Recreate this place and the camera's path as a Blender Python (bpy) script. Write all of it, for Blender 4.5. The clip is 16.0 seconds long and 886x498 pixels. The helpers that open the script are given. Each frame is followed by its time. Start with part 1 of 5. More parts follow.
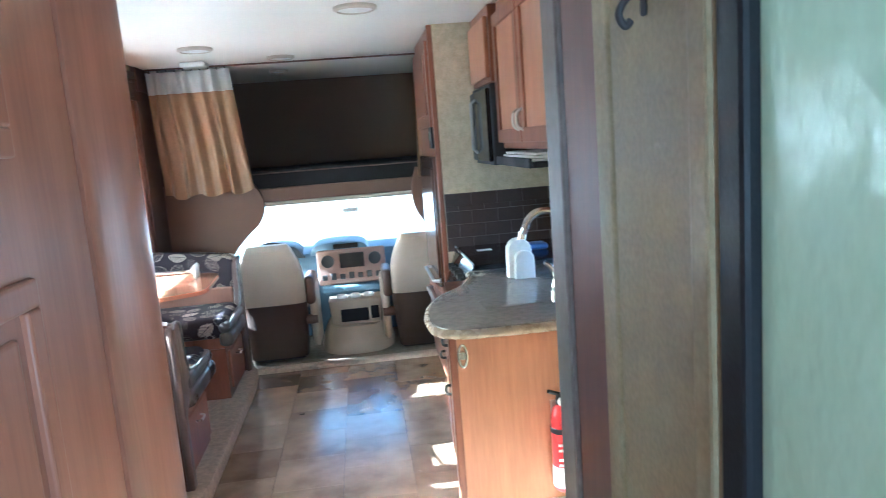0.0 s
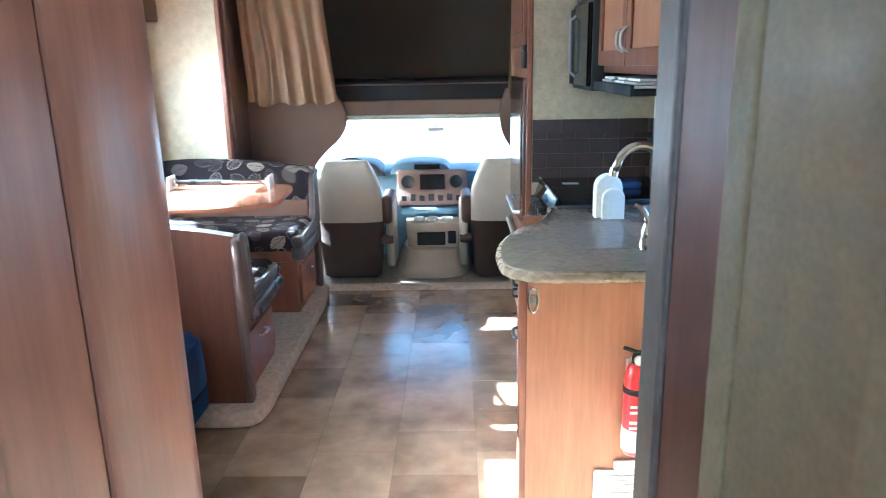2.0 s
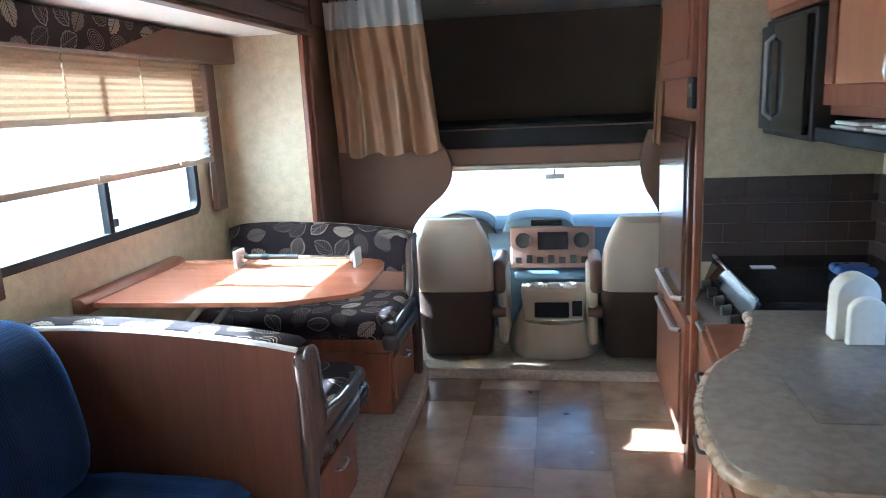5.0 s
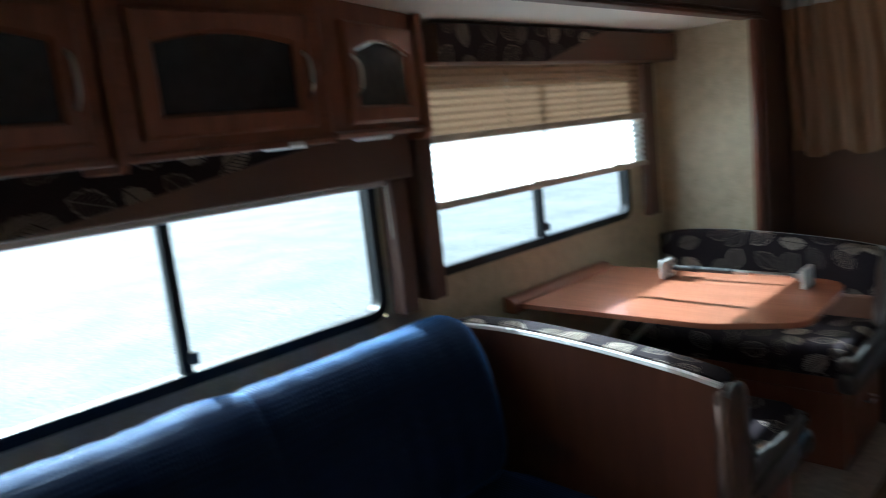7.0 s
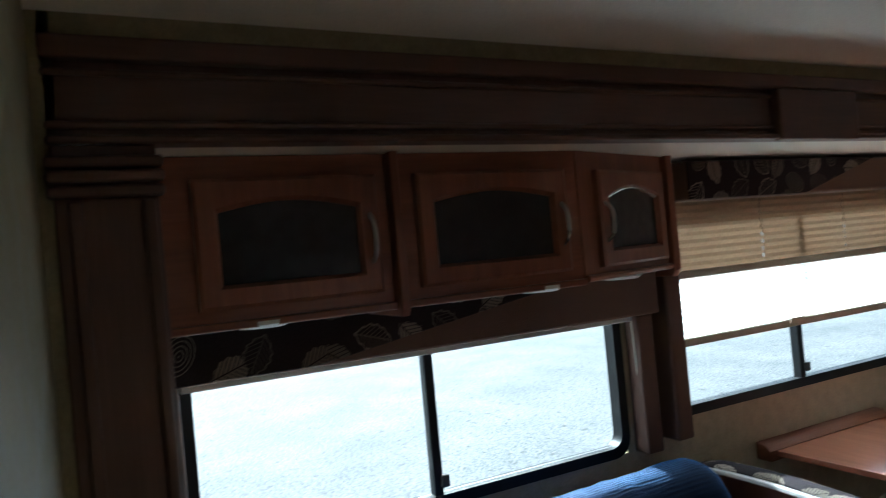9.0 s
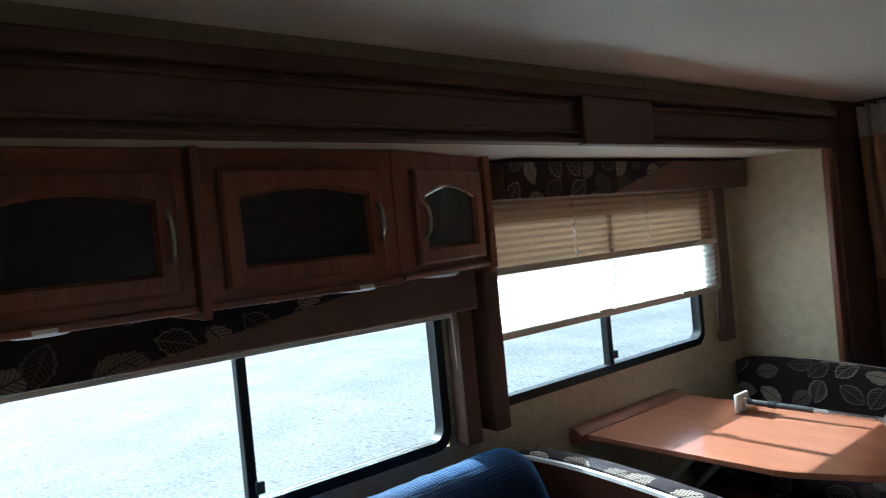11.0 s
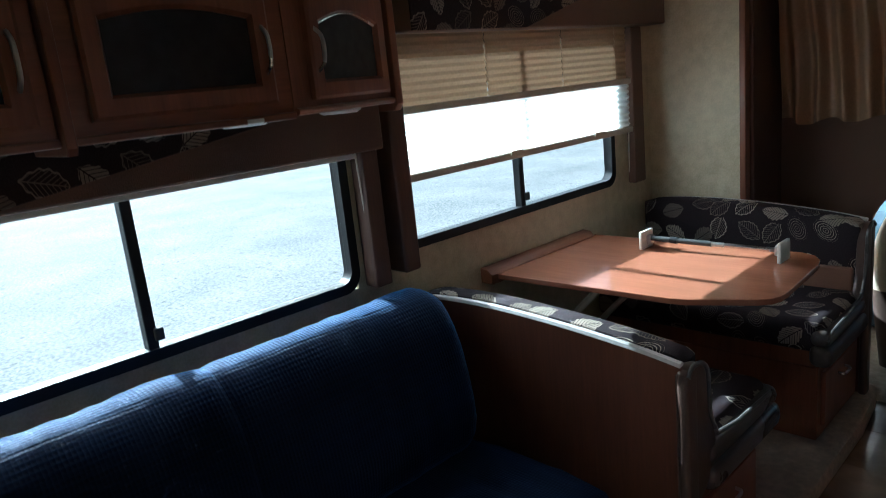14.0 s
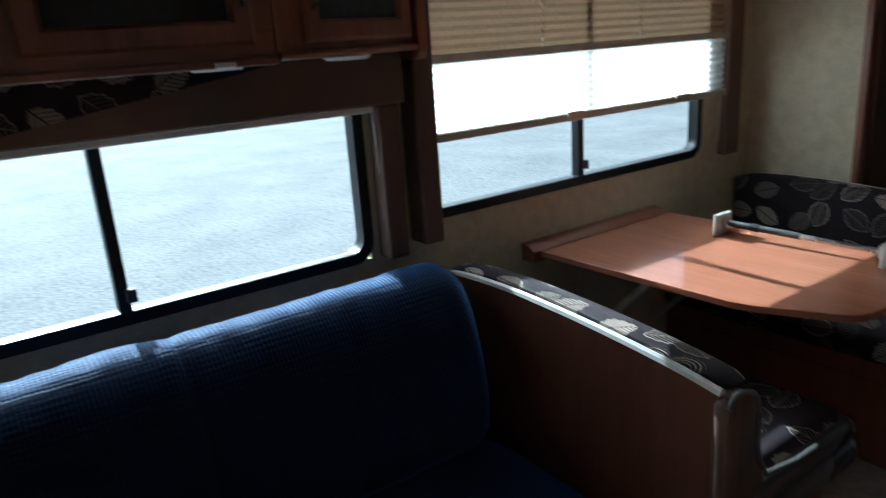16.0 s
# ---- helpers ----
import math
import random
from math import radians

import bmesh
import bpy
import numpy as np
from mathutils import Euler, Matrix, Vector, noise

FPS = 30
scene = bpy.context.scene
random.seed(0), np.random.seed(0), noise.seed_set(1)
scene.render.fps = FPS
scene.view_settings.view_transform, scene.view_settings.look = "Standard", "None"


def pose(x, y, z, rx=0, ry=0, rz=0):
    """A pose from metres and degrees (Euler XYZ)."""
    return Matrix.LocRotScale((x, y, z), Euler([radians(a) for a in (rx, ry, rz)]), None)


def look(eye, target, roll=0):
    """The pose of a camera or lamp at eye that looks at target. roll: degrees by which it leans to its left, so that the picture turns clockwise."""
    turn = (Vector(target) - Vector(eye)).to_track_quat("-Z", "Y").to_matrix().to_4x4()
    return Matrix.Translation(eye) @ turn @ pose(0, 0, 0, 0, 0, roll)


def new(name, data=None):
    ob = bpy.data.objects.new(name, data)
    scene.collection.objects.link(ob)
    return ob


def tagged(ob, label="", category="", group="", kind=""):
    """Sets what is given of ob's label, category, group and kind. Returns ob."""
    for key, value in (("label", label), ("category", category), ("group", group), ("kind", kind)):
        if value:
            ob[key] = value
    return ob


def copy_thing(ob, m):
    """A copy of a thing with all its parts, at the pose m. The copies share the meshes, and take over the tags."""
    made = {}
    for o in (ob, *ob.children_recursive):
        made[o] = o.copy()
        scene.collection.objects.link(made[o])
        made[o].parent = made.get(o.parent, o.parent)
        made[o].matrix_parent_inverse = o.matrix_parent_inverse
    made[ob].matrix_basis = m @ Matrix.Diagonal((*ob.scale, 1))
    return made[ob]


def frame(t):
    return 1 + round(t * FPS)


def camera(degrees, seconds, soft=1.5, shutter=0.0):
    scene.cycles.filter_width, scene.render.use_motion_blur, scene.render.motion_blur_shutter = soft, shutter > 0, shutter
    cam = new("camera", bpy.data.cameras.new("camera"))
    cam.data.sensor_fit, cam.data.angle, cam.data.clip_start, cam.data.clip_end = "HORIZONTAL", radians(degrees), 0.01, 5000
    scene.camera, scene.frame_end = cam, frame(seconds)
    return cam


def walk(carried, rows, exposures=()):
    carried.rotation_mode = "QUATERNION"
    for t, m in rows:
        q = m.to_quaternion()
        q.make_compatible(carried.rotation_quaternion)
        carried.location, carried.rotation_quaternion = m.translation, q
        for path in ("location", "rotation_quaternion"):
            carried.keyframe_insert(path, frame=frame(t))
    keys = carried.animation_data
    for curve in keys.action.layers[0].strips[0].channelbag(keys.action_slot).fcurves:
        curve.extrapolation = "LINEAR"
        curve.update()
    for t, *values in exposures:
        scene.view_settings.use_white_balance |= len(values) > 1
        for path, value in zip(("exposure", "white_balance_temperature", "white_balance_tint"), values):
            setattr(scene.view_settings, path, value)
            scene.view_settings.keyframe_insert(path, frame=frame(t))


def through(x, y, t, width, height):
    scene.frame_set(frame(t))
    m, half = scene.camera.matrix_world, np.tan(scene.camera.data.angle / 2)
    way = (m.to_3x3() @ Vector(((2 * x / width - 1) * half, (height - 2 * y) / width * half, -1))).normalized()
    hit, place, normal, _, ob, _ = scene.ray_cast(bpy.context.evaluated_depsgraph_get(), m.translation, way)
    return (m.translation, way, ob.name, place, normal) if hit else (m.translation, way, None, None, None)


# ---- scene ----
cam = camera(64.8, 16.0, soft=0.8, shutter=0.5)
PATH = [
    (0, (0.902, -4.945, 1.546), (1.118, -2.98, 1.237), -4.4),
    (0.5, (0.922, -4.905, 1.56), (1.005, -2.928, 1.263), -3.4),
    (1, (0.957, -4.884, 1.547), (0.977, -2.909, 1.23), -1.9),
    (1.5, (0.983, -4.856, 1.545), (0.868, -2.899, 1.149), -2.2),
    (2, (0.955, -4.726, 1.526), (0.917, -2.793, 1.016), -1.1),
    (2.5, (0.88, -4.614, 1.53), (0.935, -2.684, 1.006), -0.5),
    (2.8, (0.892, -4.52, 1.527), (0.9, -2.593, 0.991), -1.0),
    (3, (0.891, -4.492, 1.525), (0.846, -2.558, 1.018), -2.5),
    (3.2, (0.903, -4.448, 1.534), (0.761, -2.496, 1.12), -0.7),
    (5.5, (0.789, -3.659, 1.576), (0.401, -1.743, 1.15), -2.0),
    (6, (0.78, -3.58, 1.577), (0.1, -1.773, 1.056), -1.0),
    (6.1, (0.8, -3.588, 1.545), (0.013, -1.823, 1.031), -2.9),
    (6.5, (0.838, -3.572, 1.548), (-0.222, -1.927, 1.136), -5.5),
    (7, (0.776, -3.61, 1.584), (-0.626, -2.222, 1.258), -6.3),
    (7.5, (0.802, -3.682, 1.641), (-0.889, -2.623, 1.493), -10.0),
    (8, (0.756, -3.732, 1.71), (-1.075, -2.955, 1.5), -7.0),
    (8.5, (0.775, -3.733, 1.718), (-1.063, -2.957, 1.57), -6.1),
    (9, (0.805, -3.701, 1.702), (-0.971, -2.783, 1.724), -5.3),
    (9.5, (0.83, -3.657, 1.719), (-0.89, -2.638, 1.739), -6.0),
    (10, (0.829, -3.644, 1.713), (-0.837, -2.537, 1.725), -5.1),
    (12.3, (0.865, -3.572, 1.701), (-0.558, -2.172, 1.576), -7.1),
    (12.5, (0.865, -3.573, 1.696), (-0.555, -2.174, 1.54), -7.4),
    (13, (0.859, -3.555, 1.691), (-0.556, -2.16, 1.462), -8.1),
    (13.5, (0.853, -3.532, 1.666), (-0.541, -2.141, 1.318), -7.3),
    (14, (0.838, -3.517, 1.636), (-0.562, -2.163, 1.18), -6.0),
    (14.5, (0.792, -3.441, 1.612), (-0.595, -2.1, 1.085), -5.4),
    (15, (0.722, -3.304, 1.606), (-0.653, -2.0, 0.968), -4.3),
    (15.5, (0.708, -3.209, 1.596), (-0.684, -1.925, 0.955), -3.6),
    (16, (0.784, -3.135, 1.613), (-0.787, -2.036, 1.045), -4.0),
]
EXPOSURE = [(0, 4.72, 4300, -7), (3.2, 4.68, 4280, -7), (5.5, 3.8, 4550, -4), (6.0, 3.5, 4600, -4), (6.5, 2.85, 4700, -4), (7.0, 1.95, 4700, -7), (7.5, 1.55, 4650, -8), (8.5, 1.8, 4850, -7), (12.5, 1.8, 4650, -8), (14.5, 1.62, 4700, -8), (16, 1.42, 4700, -8)]
walk(cam, [(t, look(eye, target, roll)) for t, eye, target, roll in PATH], EXPOSURE)

# == body ==
# ---- light ----
world = bpy.data.worlds.new("world")
scene.world = world
world.use_nodes = True
wn = world.node_tree.nodes
sky = wn.new("ShaderNodeTexSky")
sky.sky_type = "NISHITA"
sky.sun_disc = False
sky.sun_elevation = radians(27.9)
sky.sun_rotation = radians(-88)
sky.dust_density = 7.0
world.node_tree.links.new(sky.outputs[0], wn["Background"].inputs[0])
wn["Background"].inputs[1].default_value = 0.075
sun = new("sun", bpy.data.lights.new("sun", "SUN"))
sun.data.energy = 5.0
sun.data.angle = radians(0.5)
sun.data.color = (1.0, 0.95, 0.88)
sun.matrix_world = look((-20, 0.7, 10.6), (0, 0, 0))
tagged(sun, kind="structure")


def daylight(name, at, target, w, h, watts):
    """A daylight-coloured area lamp: an added hall fill, or the shower's skylight."""
    lamp = new(name, bpy.data.lights.new(name, "AREA"))
    lamp.data.shape, lamp.data.size, lamp.data.size_y, lamp.data.energy = "RECTANGLE", w, h, watts
    lamp.data.color = (0.86, 0.93, 1.0)
    lamp.matrix_world = look(at, target)
    return tagged(lamp, kind="structure")


# unseen fill lamp, added to brighten the hall's left side and floor
daylight("hall_fill_light", (1.195, -5.6, 1.35), (0.75, -5.0, 1.15), 0.5, 0.8, 1.3)
daylight("shower_skylight", (1.62, -4.9, 2.13), (1.62, -4.9, 0), 0.5, 0.7, 0.8)


# ---- materials ----
def nodes_of(name):
    m = bpy.data.materials.new(name)
    m.use_nodes = True
    nt = m.node_tree
    return m, nt, nt.nodes["Principled BSDF"]


def mixed(nt, fac, a, b):
    n = nt.nodes.new("ShaderNodeMix")
    n.data_type = "RGBA"
    for sock, v in ((n.inputs[0], fac), (n.inputs[6], a), (n.inputs[7], b)):
        if isinstance(v, (int, float)):
            sock.default_value = v
        elif isinstance(v, tuple):
            sock.default_value = (*v[:3], 1)
        else:
            nt.links.new(v, sock)
    return n.outputs[2]


def coords(nt, scale=(1, 1, 1), rot=(0, 0, 0)):
    geo = nt.nodes.new("ShaderNodeNewGeometry")
    mp = nt.nodes.new("ShaderNodeMapping")
    mp.inputs["Scale"].default_value = scale
    mp.inputs["Rotation"].default_value = rot
    nt.links.new(geo.outputs["Position"], mp.inputs[0])
    return mp.outputs[0]


def noisy(nt, vec, scale, detail=4.0, lo=0.35, hi=0.65):
    n = nt.nodes.new("ShaderNodeTexNoise")
    n.inputs["Scale"].default_value = scale
    n.inputs["Detail"].default_value = detail
    nt.links.new(vec, n.inputs["Vector"])
    r = nt.nodes.new("ShaderNodeMapRange")
    r.inputs["From Min"].default_value = lo
    r.inputs["From Max"].default_value = hi
    nt.links.new(n.outputs[0], r.inputs["Value"])
    return r.outputs[0]


def bumped(nt, bsdf, height, strength=0.2, dist=0.002):
    b = nt.nodes.new("ShaderNodeBump")
    b.inputs["Strength"].default_value = strength
    b.inputs["Distance"].default_value = dist
    nt.links.new(height, b.inputs["Height"])
    nt.links.new(b.outputs[0], bsdf.inputs["Normal"])


def surface(name, dark, light, rough=0.5, metal=0.0, scale=3.0, fine=60.0, bump=0.15, dist=0.001, stretch=(1, 1, 1), spec=0.5, coat=0.0, rvar=0.12):
    """A plain material: two colours mixed by coarse and fine noise, with relief and uneven gloss."""
    m, nt, b = nodes_of(name)
    vec = coords(nt, stretch)
    big, small = noisy(nt, vec, scale), noisy(nt, vec, fine, 3.0)
    mid = mixed(nt, big, dark, light)
    nt.links.new(mixed(nt, 0.35, mid, mixed(nt, small, dark, tuple(min(1, 1.08 * c) for c in light))), b.inputs["Base Color"])
    rr = nt.nodes.new("ShaderNodeMapRange")
    rr.inputs["To Min"].default_value = max(0.03, rough - rvar)
    rr.inputs["To Max"].default_value = min(1, rough + rvar)
    nt.links.new(big, rr.inputs["Value"])
    nt.links.new(rr.outputs[0], b.inputs["Roughness"])
    b.inputs["Metallic"].default_value = metal
    b.inputs["Specular IOR Level"].default_value = spec
    b.inputs["Coat Weight"].default_value = coat
    b.inputs["Coat Roughness"].default_value = 0.12
    if bump:
        bumped(nt, b, small, bump, dist)
    return m


def wood(name, dark, light, axis="z", rough=0.35, grain=1.0):
    """Stained wood or wood-print laminate with long grain along one axis."""
    s = {"x": (1.2, 14, 14), "y": (14, 1.2, 14), "z": (14, 14, 1.2)}[axis]
    m, nt, b = nodes_of(name)
    vec = coords(nt, tuple(c * grain for c in s))
    streak = noisy(nt, vec, 1.6, 6.0, 0.3, 0.7)
    fine = noisy(nt, vec, 9.0, 3.0, 0.3, 0.7)
    patch = noisy(nt, coords(nt), 1.3, 2.0, 0.0, 1.0)
    c1 = mixed(nt, streak, dark, light)
    c2 = mixed(nt, fine, tuple(0.75 * c for c in dark), light)
    c3 = mixed(nt, patch, tuple(0.85 * c for c in dark), tuple(min(1, 1.1 * c) for c in light))
    nt.links.new(mixed(nt, 0.3, mixed(nt, 0.35, c1, c2), c3), b.inputs["Base Color"])
    rr = nt.nodes.new("ShaderNodeMapRange")
    rr.inputs["To Min"].default_value = rough - 0.08
    rr.inputs["To Max"].default_value = rough + 0.1
    nt.links.new(patch, rr.inputs["Value"])
    nt.links.new(rr.outputs[0], b.inputs["Roughness"])
    bumped(nt, b, fine, 0.08, 0.0006)
    return m


def leaf_fabric(name, ground, line, plane="xz", scale=8.2):
    """Dark woven upholstery with scattered pale leaves: filled with dark veins, or in outline, or looped rings."""
    m, nt, b = nodes_of(name)

    def val(op, p, q=0.0, r=0.0):
        n = nt.nodes.new("ShaderNodeMath")
        n.operation = op
        for sock, v in zip(n.inputs, (p, q, r)):
            if isinstance(v, (int, float)):
                sock.default_value = v
            else:
                nt.links.new(v, sock)
        return n.outputs[0]

    def split(vec):
        n = nt.nodes.new("ShaderNodeSeparateXYZ")
        nt.links.new(vec, n.inputs[0])
        return n.outputs

    def less(p, q):
        return val("LESS_THAN", p, q)

    pos = coords(nt)
    x, y, z = split(pos)
    comb = nt.nodes.new("ShaderNodeCombineXYZ")
    nt.links.new(x if plane == "xz" else y, comb.inputs[0])
    nt.links.new(val("ADD", z, y) if plane == "xz" else z, comb.inputs[1])
    vor = nt.nodes.new("ShaderNodeTexVoronoi")
    vor.voronoi_dimensions = "2D"
    vor.inputs["Scale"].default_value = scale
    vor.inputs["Randomness"].default_value = 0.65
    nt.links.new(comb.outputs[0], vor.inputs["Vector"])
    sub = nt.nodes.new("ShaderNodeVectorMath")
    sub.operation = "SUBTRACT"
    nt.links.new(comb.outputs[0], sub.inputs[0])
    nt.links.new(vor.outputs["Position"], sub.inputs[1])
    rnd = nt.nodes.new("ShaderNodeSeparateColor")
    nt.links.new(vor.outputs["Color"], rnd.inputs[0])
    rot = nt.nodes.new("ShaderNodeVectorRotate")
    rot.rotation_type = "Z_AXIS"
    nt.links.new(sub.outputs[0], rot.inputs["Vector"])
    nt.links.new(val("MULTIPLY", rnd.outputs[0], 6.28), rot.inputs["Angle"])
    u, v, _ = split(rot.outputs[0])
    v = val("ABSOLUTE", v)
    L = 0.5 / scale
    q = val("DIVIDE", u, L)
    wob = val("MULTIPLY", val("SINE", val("MULTIPLY", u, 310.0)), 0.0022)
    half = val("ADD", val("MULTIPLY", val("SUBTRACT", 1.0, val("MULTIPLY", q, q)), 0.62 * L), wob)
    inside = less(v, half)
    rim = less(val("ABSOLUTE", val("SUBTRACT", v, half)), 0.0024)
    near = less(val("ABSOLUTE", u), L * 1.02)
    rib = less(v, 0.0016)
    vein = less(val("FRACT", val("DIVIDE", val("ADD", u, val("MULTIPLY", v, -0.9)), 0.0125)), 0.2)
    lines = val("MAXIMUM", rib, vein)
    solid = val("MULTIPLY", inside, val("SUBTRACT", 1.0, lines))
    outline = val("MULTIPLY", near, val("MAXIMUM", rim, val("MULTIPLY", inside, val("MULTIPLY", lines, 0.7))))
    rad = val("SQRT", val("ADD", val("MULTIPLY", u, u), val("MULTIPLY", val("MULTIPLY", v, v), 2.2)))
    rings = val("MULTIPLY", less(rad, L * 0.95), less(val("FRACT", val("DIVIDE", rad, 0.0115)), 0.24))
    pick = rnd.outputs[1]
    a1 = val("MULTIPLY", less(pick, 0.42), val("MULTIPLY", near, solid))
    a2 = val("MULTIPLY", val("MULTIPLY", less(0.42, pick), less(pick, 0.78)), outline)
    a3 = val("MULTIPLY", less(0.78, pick), rings)
    mask = val("MINIMUM", val("ADD", a1, val("ADD", a2, a3)), 1.0)
    tone = mixed(nt, rnd.outputs[2], tuple(0.32 * c for c in line), line)
    weave = noisy(nt, pos, 260, 2.0)
    base = mixed(nt, weave, tuple(0.7 * c for c in ground), ground)
    nt.links.new(mixed(nt, mask, base, tone), b.inputs["Base Color"])
    b.inputs["Roughness"].default_value = 0.8
    b.inputs["Specular IOR Level"].default_value = 0.12
    bumped(nt, b, weave, 0.3, 0.001)
    return m


def glassy(name, rough=0.0, tint=(1, 1, 1)):
    m, nt, b = nodes_of(name)
    b.inputs["Base Color"].default_value = (*tint, 1)
    b.inputs["Transmission Weight"].default_value = 1
    b.inputs["Roughness"].default_value = rough
    b.inputs["IOR"].default_value = 1.05 if rough == 0 else 1.3
    return m


def tile_vinyl(name):
    """Glossy stone-print vinyl squares, each with its own shade."""
    m, nt, b = nodes_of(name)
    info = nt.nodes.new("ShaderNodeObjectInfo")
    vec = coords(nt)
    big, small = noisy(nt, vec, 5.0, 5.0, 0.27, 0.73), noisy(nt, vec, 13.0, 4.0, 0.15, 0.85)
    a = mixed(nt, big, (0.15, 0.09, 0.05), (0.56, 0.41, 0.265))
    c = mixed(nt, small, (0.30, 0.20, 0.125), (0.54, 0.395, 0.26))
    d = mixed(nt, 0.4, a, c)
    e = mixed(nt, info.outputs["Random"], (0.58, 0.56, 0.54), (1.0, 1.0, 1.0))
    mul = nt.nodes.new("ShaderNodeMix")
    mul.data_type, mul.blend_type = "RGBA", "MULTIPLY"
    mul.inputs[0].default_value = 1
    nt.links.new(d, mul.inputs[6])
    nt.links.new(e, mul.inputs[7])
    nt.links.new(mul.outputs[2], b.inputs["Base Color"])
    rr = nt.nodes.new("ShaderNodeMapRange")
    rr.inputs["To Min"].default_value = 0.16
    rr.inputs["To Max"].default_value = 0.30
    nt.links.new(small, rr.inputs["Value"])
    nt.links.new(rr.outputs[0], b.inputs["Roughness"])
    b.inputs["Specular IOR Level"].default_value = 0.9
    b.inputs["Coat Weight"].default_value = 1.0
    b.inputs["Coat Roughness"].default_value = 0.21
    return m


def gravel(name):
    """Pale compacted gravel: broad worn patches, stones and scattered dark specks."""
    m, nt, b = nodes_of(name)
    vec = coords(nt)
    patch, stones, specks = noisy(nt, vec, 0.8, 5.0, 0.3, 0.7), noisy(nt, vec, 24.0, 6.0, 0.38, 0.62), noisy(nt, vec, 9.0, 5.0, 0.6, 0.7)
    a = mixed(nt, patch, (0.10, 0.105, 0.105), (0.21, 0.21, 0.205))
    c = mixed(nt, 0.4, a, mixed(nt, stones, (0.05, 0.05, 0.05), (0.30, 0.30, 0.29)))
    nt.links.new(mixed(nt, specks, c, (0.08, 0.08, 0.078)), b.inputs["Base Color"])
    b.inputs["Roughness"].default_value = 0.95
    bumped(nt, b, stones, 0.1, 0.006)
    return m


def waffle_blue(name):
    """Royal blue stretch cover with a small waffle relief."""
    m, nt, b = nodes_of(name)
    vec = coords(nt)
    big = noisy(nt, vec, 4.0)
    ch = nt.nodes.new("ShaderNodeTexVoronoi")
    ch.inputs["Scale"].default_value = 95
    ch.inputs["Randomness"].default_value = 0.12
    nt.links.new(vec, ch.inputs["Vector"])
    col = mixed(nt, big, (0.0008, 0.004, 0.018), (0.0015, 0.0068, 0.028))
    nt.links.new(mixed(nt, ch.outputs["Distance"], col, (0.004, 0.016, 0.06)), b.inputs["Base Color"])
    b.inputs["Roughness"].default_value = 0.85
    b.inputs["Sheen Weight"].default_value = 0.6
    b.inputs["Sheen Roughness"].default_value = 0.35
    b.inputs["Sheen Tint"].default_value = (0.16, 0.42, 1.0, 1)
    b.inputs["Specular IOR Level"].default_value = 0.25
    bumped(nt, b, ch.outputs["Distance"], 0.5, 0.004)
    return m


def sheer(name, color, through, rough=0.8, scale=(1, 1, 1), ripple=0.0):
    """Cloth that lets some light through."""
    m, nt, b = nodes_of(name)
    fine = noisy(nt, coords(nt, scale), 90, 2.0)
    nt.links.new(mixed(nt, fine, tuple(0.88 * c for c in color), color), b.inputs["Base Color"])
    b.inputs["Roughness"].default_value = rough
    if ripple:
        bumped(nt, b, noisy(nt, coords(nt, scale), 26, 3.0), ripple, 0.004)
    tr = nt.nodes.new("ShaderNodeBsdfTranslucent")
    tr.inputs[0].default_value = (*color, 1)
    mx = nt.nodes.new("ShaderNodeMixShader")
    mx.inputs[0].default_value = through
    nt.links.new(b.outputs[0], mx.inputs[1])
    nt.links.new(tr.outputs[0], mx.inputs[2])
    nt.links.new(mx.outputs[0], nt.nodes["Material Output"].inputs[0])
    return m


